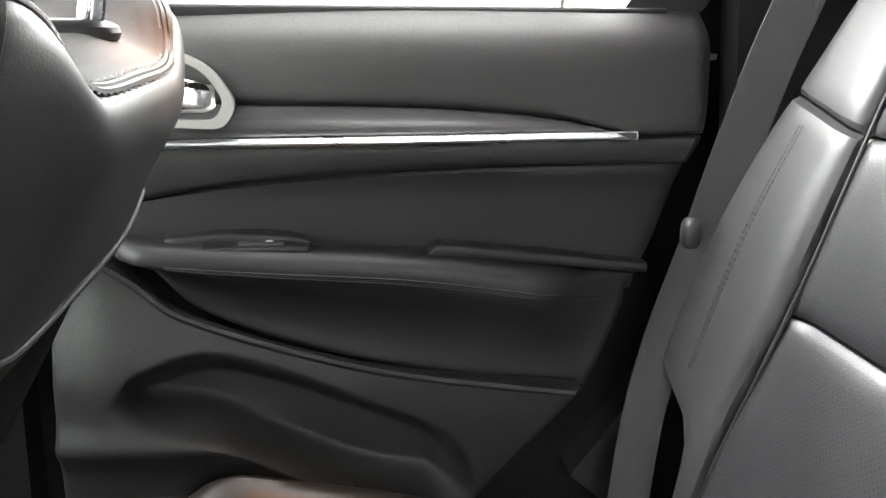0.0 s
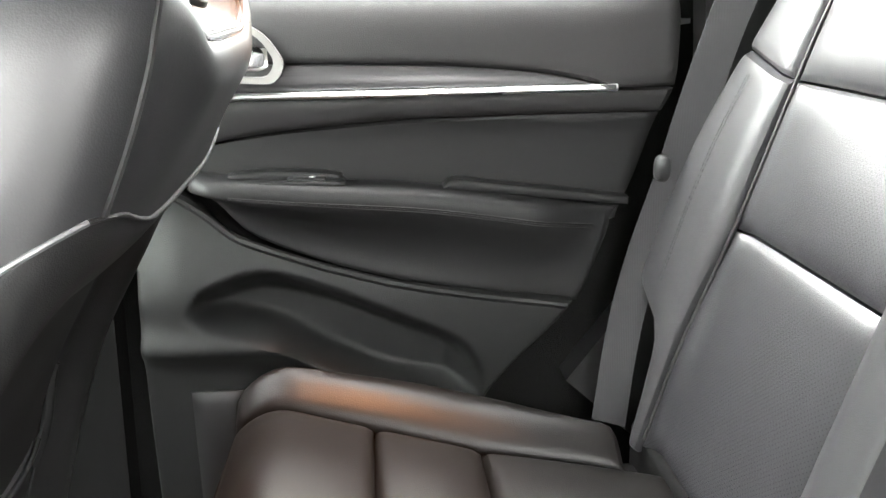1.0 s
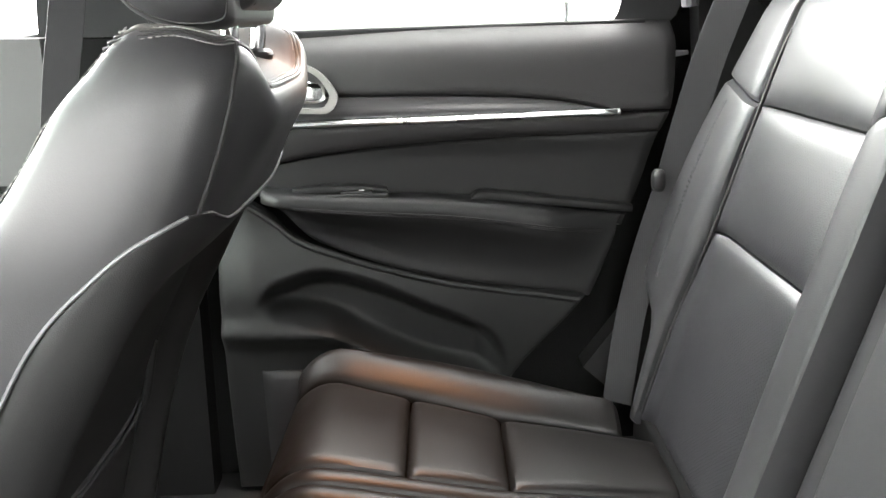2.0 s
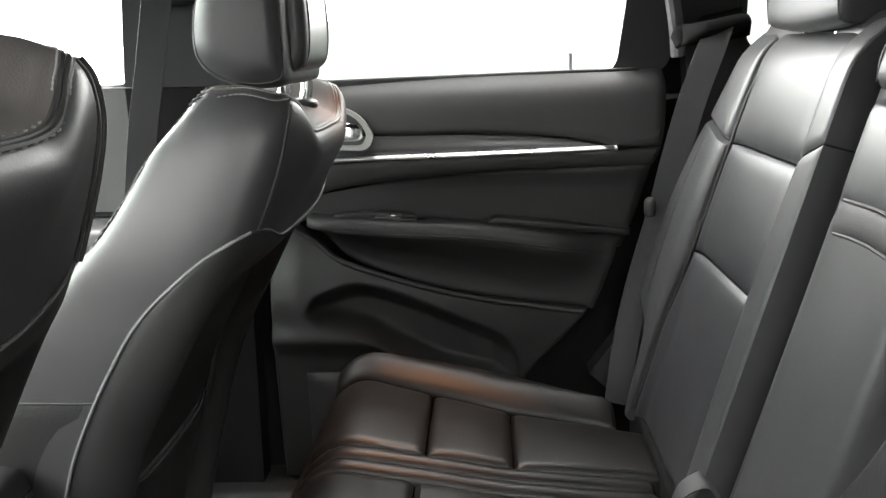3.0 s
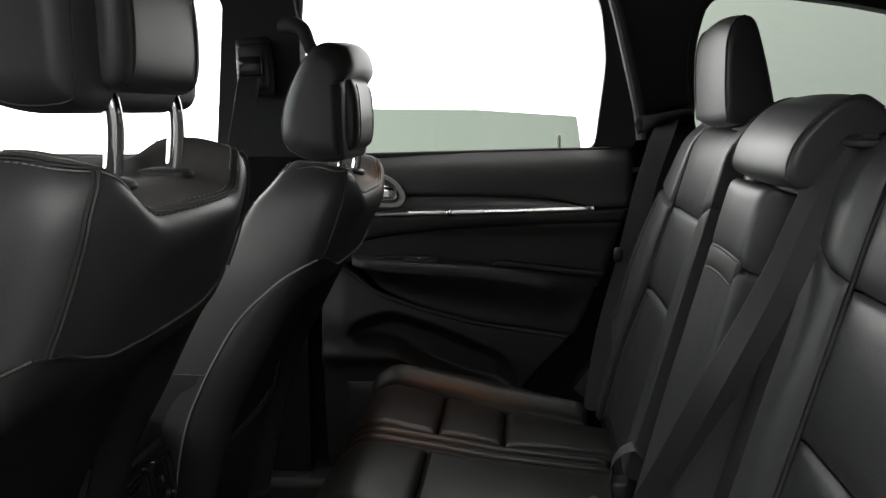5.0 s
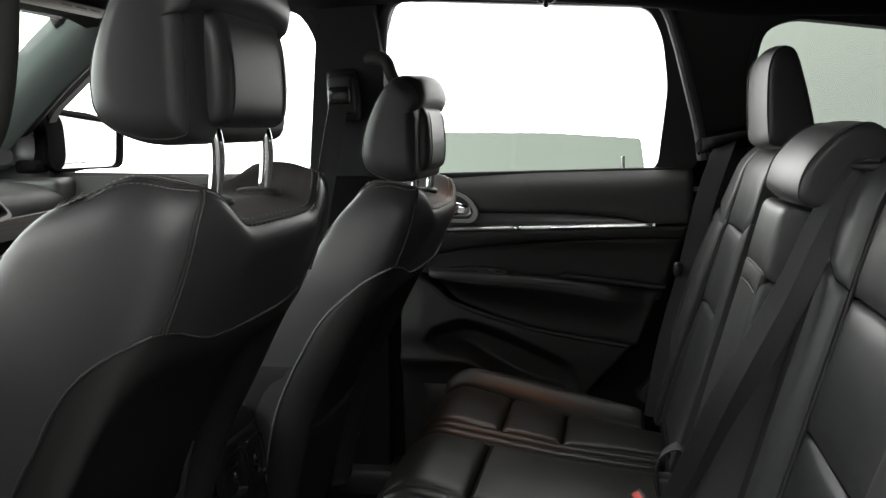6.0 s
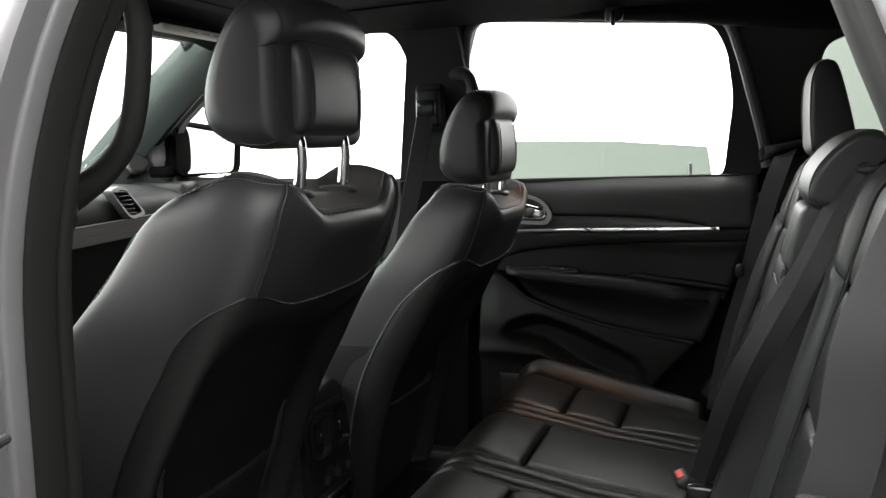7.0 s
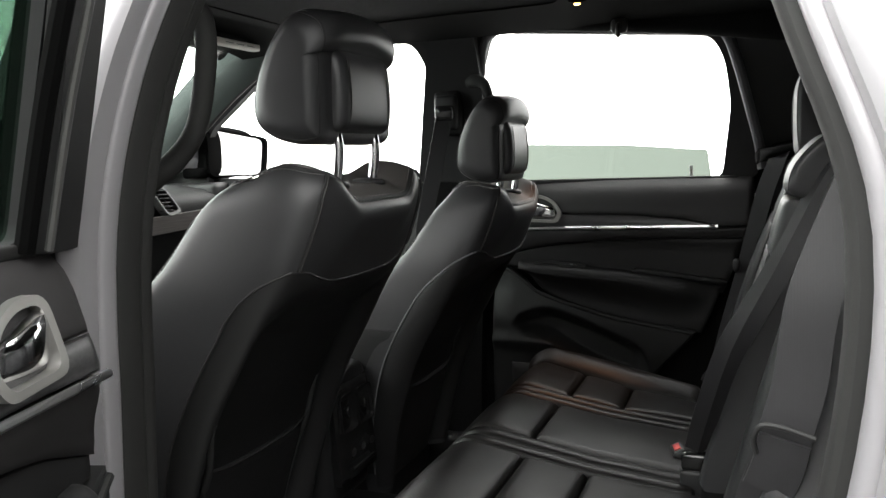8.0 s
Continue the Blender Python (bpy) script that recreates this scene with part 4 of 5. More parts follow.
            stitches(pts, seat, shift, 0.0065, 0.0048, 0.0007)
    pts = [top_lift(shell(a, seam_z(a), 0.0012)) for a in (-wrap(1.042, -1), -0.2, -0.15, -0.1, -0.05, 0, 0.05, 0.1, 0.15, 0.2, wrap(1.042, 1))]
    part("cross_piping", tube(pts, 0.0019, 8, 60), VINYL, seat, m=shift)
    for k in (0, 1):
        pts = [over(a, 1.16 + 0.12 * k) for a in (-0.27, -0.2, -0.1, 0, 0.1, 0.2, 0.27)]
        part("top_seam", tube(pts, 0.0022, 6, 40), RUBBER, seat, m=shift)
    for t in (1.06, 1.38):
        stitches([over(a, t) + Vector((0, 0, 0.0004 if t < 1.2 else 0.0014)) for a in (-0.27, -0.2, -0.1, 0, 0.1, 0.2, 0.27)], seat, shift, 0.0065, 0.0048, 0.0008)

    # map pocket on the rear face
    def pocket(u, v):
        z = 0.46 + 0.245 * v - 0.012 * math.sin(math.pi * u) * v
        return shell(-0.135 + 0.27 * u, z, 0.006 + 0.006 * math.sin(math.pi * u))
    part("map_pocket", pad(pocket, 16, 14, 0.01, 0.005, thick=0.004), PLASTIC, seat, "black map pocket", shift)
    part("pocket_hem", tube([pocket(k / 8, 1.0) for k in range(9)], 0.0026, 8, 40), RUBBER, seat, m=shift)
    for u in (0.0, 1.0):
        p = pocket(u, 1)
        lean = Vector((0.020, -0.006 + 0.012 * u, 0.068))
        part("pocket_clip", tube([p - lean * 0.5, p + Vector((0.008, 0, 0.01)), p + lean, p + lean + Vector((0.004, 0.004, 0.014))], 0.0062, 8, 16, flat=0.7), PLASTIC, seat, m=shift)
        part("pocket_edge", tube([pocket(u, 0.0), pocket(u, 0.5), pocket(u, 1.0) + Vector((0.004, 0, 0.0))], 0.0024, 6, 20), PLASTIC, seat, m=shift)

    # cushion and base
    part("seat_cushion", pad(lambda u, v: Vector((-1.02 + 0.48 * u, -0.25 + 0.5 * v, 0.68 - 0.05 * u + 0.03 * (abs(2 * v - 1)) ** 2)), 20, 20, 0.05, 0.04, thick=0.08), LEATHER, seat, m=shift)
    part("seat_base", block(-0.98, -0.58, -0.22, 0.22, 0.36 - dz, 0.56, 0.03), PLASTIC, seat, m=shift)

    # headrest: a front pad whose top rolls back as a brow, a rear block below the brow, two chrome posts
    hub = Matrix.Translation((-0.30, 0, 1.30))
    up = Matrix.Translation((dx + head_dx, cy, dz + raise_head)) @ hub @ Matrix.Scale(swell, 4) @ Matrix.Translation((0, 0, 0.10)) @ Matrix.Diagonal((1, 1, squash, 1)) @ Matrix.Translation((0, 0, -0.10)) @ hub.inverted()
    profile = [(-0.262, 1.399), (-0.290, 1.391), (-0.314, 1.370), (-0.336, 1.336), (-0.355, 1.292), (-0.362, 1.252), (-0.357, 1.224), (-0.335, 1.205), (-0.300, 1.194),
               (-0.262, 1.195), (-0.252, 1.208), (-0.250, 1.255), (-0.249, 1.300), (-0.245, 1.332), (-0.234, 1.341), (-0.225, 1.354), (-0.225, 1.372), (-0.236, 1.392)]

    def arched(p):
        k = ease((p.x + 0.30) / 0.06) * ease((p.z - 1.31) / 0.04) * min(1, abs(p.y) / 0.126) ** 2
        return Vector((p.x - 0.014 * k, p.y, p.z - 0.015 * k))
    head = part("headrest", cushion(profile, 0.126, 0.036, shape=arched), LEATHER, seat, "black leather headrest", up)
    for s in (-1, 1):
        loop = [arched(p) for p in cushion_ring(profile, 0.126, 0.036, s, 0.95)]
        part("headrest_seam", tube([*loop, loop[0]], 0.0012, 6, 180), RUBBER, head, m=up)
        ring = [arched(p) for p in cushion_ring(profile, 0.126, 0.036, s, 1.12)]
        stitches([p for p in ring[:24]], head, up, 0.0055, 0.004, 0.0005)
    block_line = [(-0.290, 1.338), (-0.262, 1.340), (-0.244, 1.334), (-0.234, 1.312), (-0.231, 1.268), (-0.234, 1.230), (-0.243, 1.214), (-0.262, 1.209), (-0.290, 1.211), (-0.296, 1.268)]
    part("headrest_core", cushion(block_line, 0.083, 0.016), LEATHER, head, m=up)
    for s in (-1, 1):
        part("core_seam", tube([(-0.2350, s * 0.062, 1.324), (-0.2315, s * 0.062, 1.303), (-0.2303, s * 0.062, 1.265), (-0.2330, s * 0.062, 1.233), (-0.2415, s * 0.062, 1.215)], 0.0009, 6, 24), RUBBER, head, m=up)
    for y in (-0.066, 0.066):
        px = head_dx * 0.25
        post = [(-0.276 + px, y, 1.24 + raise_head), (-0.266 + px, y, 1.20 + raise_head), (-0.272 + px, y, 1.16 + raise_head * 0.5), (-0.288 + px, y, 1.11), (-0.302 + px, y, 1.06)]
        part("headrest_post", tube(post, 0.0085, 16, 20), CHROME, seat, "bent chrome post", shift)
        part("post_guide", pillow((-0.284 + px, y, 1.163), (0.032, 0.022, 0.009), 2.6, 0, 0, 10, 20), PLASTIC, seat, m=shift)
    return seat


front_seat("front_seat", "black leather front passenger car seat, backrest reclined", 0.350, 0.0, 0.0, 0.0, 1, 0.04)
front_seat("front_seat", "black leather driver's car seat, set high", -0.367, -0.040, 0.052, 0.026, -1, 0.055, -0.020, 1.11, 0.022, 0.91)


# ---- rear seats ----
def back_surface(sign, off):
    """The front surface of a rear backrest: y outward from the car's middle, z up."""
    def f(y, z):
        x = 0.297 + off + (z - 0.914) * 0.288
        x += 0.05 * ease((z - 1.17) / 0.1) ** 2
        x -= 0.022 * ease((y - 0.50) / 0.06) * ease((1.25 - z) / 0.3)
        x -= 0.016 * ease((0.27 - y) / 0.05)
        return Vector((x, sign * y, z))
    return f


def panel(f, y0, y1, z0, z1):
    """A four-sided piece of a backrest; sides may be functions of the other coordinate."""
    def g(u, v):
        z_lo, z_hi = (z0(u) if callable(z0) else z0), (z1(u) if callable(z1) else z1)
        z = z_lo + (z_hi - z_lo) * v
        a, b = (y0(z) if callable(y0) else y0), (y1(z) if callable(y1) else y1)
        return f(a + (b - a) * u, z)
    return g


def rear_backrest(seat, sign, off, inner):
    flip = sign > 0
    f = back_surface(sign, off)
    part("back_core", pad(lambda u, v: f(inner + 0.01 + (0.61 - inner) * u, 0.60 + 0.60 * v) + Vector((0.03, 0, 0)), 12, 16, 0.04, 0.03, thick=0.07, flip=flip), VINYL, seat)
    opts = dict(flip=flip, thick=0.03)

    def edge(z):
        return 0.528 + 0.012 * ease((0.92 - z) / 0.15)
    part("top_panel", pad(panel(f, 0.257, 0.525, lambda u: 1.078, 1.245), 22, 20, 0.030, 0.009, crown=0.004, wrinkle=0.0014, **opts), LEATHER, seat)
    part("middle_panel", pad(panel(f, 0.257, 0.525, lambda u: 0.912, lambda u: 1.075), 22, 20, 0.030, 0.009, crown=0.004, wrinkle=0.0014, **opts), PERFORATED, seat, "perforated leather panel")
    part("lower_panel", pad(panel(f, 0.257, lambda z: edge(z) - 0.003, 0.63, lambda u: 0.909), 22, 24, 0.030, 0.009, crown=0.004, wrinkle=0.0016, **opts), PERFORATED, seat, "perforated leather panel")

    def outer(z):
        return value_at([(0.60, 0.55), (0.70, 0.565), (0.765, 0.59), (0.79, 0.67), (0.812, 0.712), (0.87, 0.710), (0.985, 0.682), (1.11, 0.650), (1.25, 0.608)], z)
    part("outer_bolster", pad(panel(f, edge, outer, 0.62, lambda u: 1.077 + 0.025 * u), 18, 30, 0.013, 0.009, crown=0.005, thick=0.08, flip=flip, wrinkle=0.001), LEATHER, seat)
    part("shoulder_panel", pad(panel(f, 0.528, outer, lambda u: 1.079 + 0.025 * u, 1.25), 16, 14, 0.012, 0.009, thick=0.08, flip=flip), LEATHER, seat)
    part("inner_bolster", pad(panel(f, inner, 0.254, 0.66, lambda u: 1.112 - 0.03 * u), 14, 26, 0.008, 0.003, crown=0.003, thick=0.09, flip=flip, wrinkle=0.001), LEATHER, seat)
    part("inner_shoulder", pad(panel(f, inner, 0.254, lambda u: 1.114 - 0.03 * u, 1.245), 14, 12, 0.008, 0.003, thick=0.09, flip=flip), LEATHER, seat)
    for inside in (False, True):
        part("seam", tube([f(0.2555 if inside else edge(z) - 0.0015, z) + Vector((0.006, 0, 0)) for z in (0.64, 0.75, 0.85, 0.95, 1.05, 1.15, 1.22)], 0.002, 6, 40), RUBBER, seat)
    pts = [f(0.600 + 0.012 * math.sin(z * 9), z) + Vector((-0.0062, 0, 0)) for z in (0.82, 0.87, 0.92, 0.98, 1.03, 1.075)]
    stitches(pts, seat, pitch=0.006, length=0.0046, radius=0.0005, mat=LEATHER)
    stitches([p + Vector((0, sign * 0.006, 0)) for p in pts], seat, pitch=0.006, length=0.0046, radius=0.0005, mat=LEATHER)
    roll = [(0.412, 1.215), (0.410, 1.236), (0.428, 1.251), (0.470, 1.253), (0.498, 1.240), (0.500, 1.205), (0.46, 1.19)]
    ends = sorted((sign * (inner + 0.004), sign * 0.598))
    part("top_roll", loft([(x + off, z) for x, z in roll], ends[0], ends[1], 0.012), LEATHER, seat)
    part("back_board", pad(lambda u, v: f(inner + (0.60 - inner) * u, 0.62 + 0.58 * v) + Vector((0.13, 0, 0)), 8, 8, 0.02, 0.01, flip=not flip), CARPET, seat)


def rear_headrest(seat, y, dx):
    profile = [(0.384, 1.243), (0.380, 1.283), (0.379, 1.330), (0.381, 1.375), (0.391, 1.402), (0.408, 1.411), (0.424, 1.400), (0.438, 1.355), (0.452, 1.295), (0.458, 1.254), (0.445, 1.240), (0.415, 1.238)]
    profile = [(x + dx, z) for x, z in profile]
    head = part("headrest", loft(profile, y - 0.125, y + 0.125, 0.009, swell=0.003), LEATHER, seat, "black leather headrest")
    for s in (-1, 1):
        edge = [Vector((x - 0.0005, y + s * 0.118, z)) for x, z in profile[:6]]
        part("headrest_seam", tube(edge, 0.0018, 6, 30), RUBBER, head)
    for s in (-0.05, 0.05):
        part("headrest_post", tube([(0.415 + dx, y + s, 1.262), (0.413 + dx, y + s, 1.232), (0.405 + dx, y + s, 1.18)], 0.006, 10, 8), CHROME, seat)


seat_wide = thing("rear_car_seat", "black leather rear seat with perforated centre and headrest", "car seat", "rear seats", at=(0.2, 0.4, 0.40))
rear_backrest(seat_wide, 1, 0.0, 0.182)
rear_headrest(seat_wide, 0.385, 0.0)
seat_left = thing("rear_car_seat", "black leather rear seat behind the driver, slightly reclined", "car seat", "rear seats", at=(0.2, -0.4, 0.40))
rear_backrest(seat_left, -1, 0.043, 0.168)


def middle_backrest():
    arm = thing("folding_armrest", "black leather folding armrest with a pull tab, upright", "armrest", at=(0.25, -0.02, 0.6))

    def f(y, z):
        return Vector((0.278 + (z - 0.914) * 0.272, y, z))
    part("pad", pad(panel(f, lambda z: -0.082, lambda z: 0.098, 0.64, 1.062), 22, 30, 0.016, 0.012, crown=0.004, thick=0.10, flip=True, wrinkle=0.001), LEATHER, arm)
    part("upper_pad", pad(panel(f, -0.081, 0.096, 1.064, 1.168), 20, 14, 0.016, 0.012, crown=0.004, thick=0.10, flip=True), LEATHER, arm)
    tab = part("pull_tab", pad(panel(lambda y, z: f(y, z) + Vector((-0.001, 0, 0)), -0.072, 0.084, lambda u: 1.036 + 0.006 * math.sin(math.pi * u), lambda u: 1.072 + 0.004 * math.sin(math.pi * u)), 20, 8, 0.006, 0.004, crown=0.003, flip=True, thick=0.004), VINYL, arm, "stitched leather pull tab")
    part("tab_edge", tube([f(-0.072 + 0.156 * u, 1.0705 + 0.004 * math.sin(math.pi * u)) + Vector((-0.0015 + 0.006 * abs(2 * u - 1) ** 6, 0, 0)) for u in (0.02, 0.1, 0.3, 0.5, 0.7, 0.9, 0.98)], 0.0022, 6, 20), VINYL, tab)
    part("tab_edge", tube([f(-0.072 + 0.156 * u, 1.0375 + 0.006 * math.sin(math.pi * u)) + Vector((-0.0015 + 0.006 * abs(2 * u - 1) ** 6, 0, 0)) for u in (0.02, 0.1, 0.3, 0.5, 0.7, 0.9, 0.98)], 0.0018, 6, 20), VINYL, tab)
    # side roll that frames the armrest, and the head cushion above it
    part("side_roll", pad(lambda u, v: Vector((0.305 + (0.66 + 0.53 * v - 0.914) * 0.288 + 0.008 * u, 0.104 + 0.070 * u, 0.66 + 0.53 * v)), 12, 26, 0.02, 0.018, thick=0.09, flip=True), LEATHER, arm)
    profile = [(0.350, 1.182), (0.352, 1.205), (0.362, 1.228), (0.382, 1.252), (0.404, 1.269), (0.432, 1.276), (0.455, 1.262), (0.472, 1.238), (0.486, 1.200), (0.475, 1.176), (0.420, 1.172), (0.368, 1.171)]
    head = part("head_cushion", loft(profile, -0.160, 0.096, 0.009, swell=0.003), LEATHER, arm, "squared leather head cushion with rounded top")
    for y in (-0.1525, 0.0885):
        part("cushion_seam", tube([(x - 0.0002, y, z + 0.0002) for x, z in profile[:7]], 0.0017, 6, 40), RUBBER, head)
    part("core", pad(lambda u, v: Vector((0.34 + (0.62 + 0.6 * v - 0.914) * 0.288, -0.16 + 0.33 * u, 0.62 + 0.6 * v)), 8, 10, 0.02, 0.01, thick=0.08, flip=True), VINYL, arm)


middle_backrest()


def rear_cushion():
    bench = thing("rear_bench", "black leather rear bench cushion with rolled seams", "seat cushion", at=(0.0, 0.0, 0.40))

    def top(x, y):
        z = 0.648 - (0.19 if x < 0 else 0.10) * x
        z += 0.026 * ease((abs(y) - 0.525 + 0.20 * x) / 0.06)
        z -= 0.075 * max(0, (-x - 0.215) / 0.095) ** 2.2 if x < -0.215 else 0
        return Vector((x, y, z))

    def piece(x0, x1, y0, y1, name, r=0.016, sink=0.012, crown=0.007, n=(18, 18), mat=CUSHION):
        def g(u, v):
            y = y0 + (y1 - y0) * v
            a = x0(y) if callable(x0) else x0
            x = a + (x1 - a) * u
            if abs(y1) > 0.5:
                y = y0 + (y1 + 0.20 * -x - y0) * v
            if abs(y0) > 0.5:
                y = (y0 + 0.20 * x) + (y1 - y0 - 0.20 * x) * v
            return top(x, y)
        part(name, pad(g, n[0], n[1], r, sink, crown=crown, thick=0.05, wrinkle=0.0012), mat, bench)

    def nose(y):
        return -0.312 + 0.012 * (abs(y) / 0.6) ** 2
    for y0, y1 in ((0.345, 0.528), (-0.528, -0.075)):
        piece(nose, -0.122, y0, y1, "front_panel")
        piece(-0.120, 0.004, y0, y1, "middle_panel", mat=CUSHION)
        piece(0.006, 0.22, y0, y1, "rear_panel")
    piece(nose, -0.131, 0.022, 0.268, "centre_front_panel")
    piece(-0.129, 0.22, 0.022, 0.268, "centre_rear_panel")
    for y0, y1 in ((0.308, 0.343), (0.270, 0.306), (-0.026, 0.020), (-0.073, -0.028)):
        piece(nose, 0.20, y0, y1, "seam_roll", 0.017, 0.012, 0.002, (30, 8))
    for s in (-1, 1):
        def side(u, v, s=s):
            x = -0.306 + 0.48 * u
            y = 0.531 - 0.20 * x + (0.140 + 0.20 * x - 0.075 * ease((u - 0.55) / 0.45)) * v
            p = top(x, y)
            p.z -= 0.055 * ease((v - 0.45) / 0.55) ** 1.5
            return Vector((p.x, s * p.y, p.z))
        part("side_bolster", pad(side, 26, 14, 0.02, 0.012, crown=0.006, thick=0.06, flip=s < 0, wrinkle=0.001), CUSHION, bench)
    # the fall at the front and the base below
    def fall(u, v):
        y = -0.64 + 1.28 * u
        return Vector((-0.318 + 0.012 * (abs(y) / 0.6) ** 2 + 0.06 * v * v, y, 0.632 - 0.18 * v))
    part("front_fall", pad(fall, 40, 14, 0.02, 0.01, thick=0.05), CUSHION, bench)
    part("rear_base", block(0.21, 0.44, -0.60, 0.60, 0.38, 0.635, 0.01), CARPET, bench)
    part("bench_base", block(-0.30, 0.25, -0.60, 0.60, 0.36, 0.58, 0.03), CARPET, bench)


rear_cushion()


# ---- seat belts ----
def belt_right_front():
    belt = thing("seat_belt", "black seat belt hanging from the pillar slide", "seat belt", "seat belts", at=(-0.56, 0.65, 1.0))
    part("height_slide", block(-0.575, -0.505, 0.655, 0.70, 1.335, 1.435, 0.012), PLASTIC, belt, "black height slide")
    part("slide_grip", block(-0.568, -0.512, 0.640, 0.672, 1.362, 1.405, 0.008), GLOSS_BLACK, belt)
    part("slide_base", block(-0.582, -0.498, 0.672, 0.72, 1.32, 1.45, 0.015), PLASTIC, belt)
    part("webbing", ribbon([(-0.54, 0.655, 1.375), (-0.55, 0.650, 1.33), (-0.575, 0.648, 1.22), (-0.607, 0.645, 1.08), (-0.65, 0.66, 0.85), (-0.68, 0.68, 0.6)], (1, 0.25, 0), 0.047, 0.0016, 40), WEBBING, belt)


def belt_right_rear():
    belt = thing("seat_belt", "black rear seat belt along the rear pillar", "seat belt", "seat belts", at=(0.25, 0.65, 0.7))
    part("belt_guide", pad(lambda u, v: Vector((0.300 + 0.110 * u, 0.690 - 0.036 * math.sin(math.pi * v) ** 0.8 * ease(0.2 + u * 2), 1.205 + 0.055 * v + 0.02 * u)), 14, 12, 0.03, 0.018, thick=0.03), HEADLINER, belt, "moulded black belt guide")
    part("webbing", ribbon([(0.362, 0.672, 1.250), (0.346, 0.655, 1.215), (0.318, 0.660, 1.13), (0.292, 0.672, 1.02), (0.275, 0.680, 0.94), (0.245, 0.685, 0.83), (0.220, 0.675, 0.73), (0.198, 0.650, 0.60)], (0.80, -0.40, 0.1), 0.047, 0.0016, 40), WEBBING, belt)
    part("belt_stop", pillow((0.254, 0.668, 0.952), (0.010, 0.012, 0.017), 3, 0, 0, 10, 16), PLASTIC, belt, "black belt stop button")


def belt_centre():
    belt = thing("seat_belt", "black centre seat belt buckled across the bench", "seat belt", "seat belts", at=(0.2, 0.0, 0.65))
    part("belt_guide", pillow((0.436, -0.176, 1.224), (0.030, 0.026, 0.006), 3.2, 0, 0, 10, 24), PLASTIC, belt, "black belt guide")

    def across(t):
        k = ease((t - 0.35) / 0.5)
        return Vector((0.85, -0.50, 0.05)) * (1 - k) + Vector((0.98, -0.05, 0.25)) * k
    part("webbing", ribbon([(0.445, -0.172, 1.226), (0.425, -0.172, 1.232), (0.400, -0.170, 1.205), (0.364, -0.174, 1.129), (0.328, -0.192, 1.055), (0.267, -0.192, 0.93), (0.226, -0.115, 0.79), (0.202, -0.030, 0.690)], across, 0.047, 0.0016, 50, 0.45), WEBBING, belt)
    part("belt_tongue", block(0.172, 0.228, -0.045, -0.018, 0.655, 0.690, 0.008), GLOSS_BLACK, belt, "black buckle tongue")
    part("buckle", block(0.170, 0.220, -0.048, -0.014, 0.60, 0.658, 0.008), PLASTIC, belt)


def belt_left_rear():
    belt = thing("seat_belt", "black rear seat belt hanging in the doorway", "seat belt", "seat belts", at=(0.35, -0.68, 0.7))
    part("webbing", ribbon([(0.445, -0.675, 1.34), (0.412, -0.690, 1.25), (0.370, -0.705, 1.145), (0.353, -0.712, 1.09), (0.344, -0.715, 1.02), (0.331, -0.715, 0.965), (0.324, -0.705, 0.93), (0.305, -0.680, 0.86), (0.285, -0.64, 0.72)], (0.95, -0.22, 0.12), 0.052, 0.0016, 50), WEBBING, belt)
    part("sewn_fold", ribbon([(0.330, -0.719, 0.958), (0.325, -0.712, 0.93), (0.314, -0.700, 0.895)], (0.95, -0.22, 0.12), 0.0505, 0.004, 10), WEBBING, belt, "folded and sewn belt end")
    part("belt_stop", tube([(0.303, -0.712, 0.940), (0.300, -0.718, 0.958), (0.309, -0.724, 0.973), (0.330, -0.728, 0.973), (0.358, -0.734, 0.966)], 0.0032, 8, 24), RUBBER, belt, "black belt stop loop")
    for k in range(5):
        z = 0.945 - 0.010 * k
        x = 0.3275 - 0.0026 * k
        stitches([(x - 0.021, -0.7105 + 0.003 * k, z - 0.002), (x, -0.7165 + 0.003 * k, z), (x + 0.021, -0.7215 + 0.003 * k, z + 0.003)], belt, pitch=0.004, length=0.003, radius=0.0005, mat=VINYL)


belt_right_front()
belt_right_rear()
belt_centre()
belt_left_rear()


def buckle(name, x, y, z, turn):
    b = thing(name, "black seat belt buckle with a red button", "belt buckle", "belt buckles", at=(x, y, z - 0.06))
    m = Matrix.Translation((x, y, z)) @ Matrix.Rotation(turn, 4, "Z") @ Matrix.Rotation(radians(-25), 4, "Y")
    part("body", block(-0.014, 0.014, -0.028, 0.028, -0.075, 0.0, 0.006), PLASTIC, b, m=m)
    part("button", block(-0.007, 0.007, -0.016, 0.016, -0.002, 0.0025, 0.002), RED, b, "red release button", m)


buckle("belt_buckle", 0.152, 0.105, 0.648, radians(15))
buckle("belt_buckle", 0.190, 0.075, 0.630, radians(10))


def latch_strap():
    strap = thing("belt_loop", "black webbing loop between the rear seats", "belt loop", at=(0.19, 0.17, 0.62))
    part("webbing", ribbon([(0.20, 0.165, 0.60), (0.185, 0.168, 0.66), (0.195, 0.172, 0.70), (0.225, 0.176, 0.715), (0.245, 0.178, 0.69)], (0.2, 1, 0), 0.040, 0.002, 24), WEBBING, strap)
    part("anchor", block(0.185, 0.215, 0.150, 0.185, 0.625, 0.665, 0.008), PLASTIC, strap)


latch_strap()


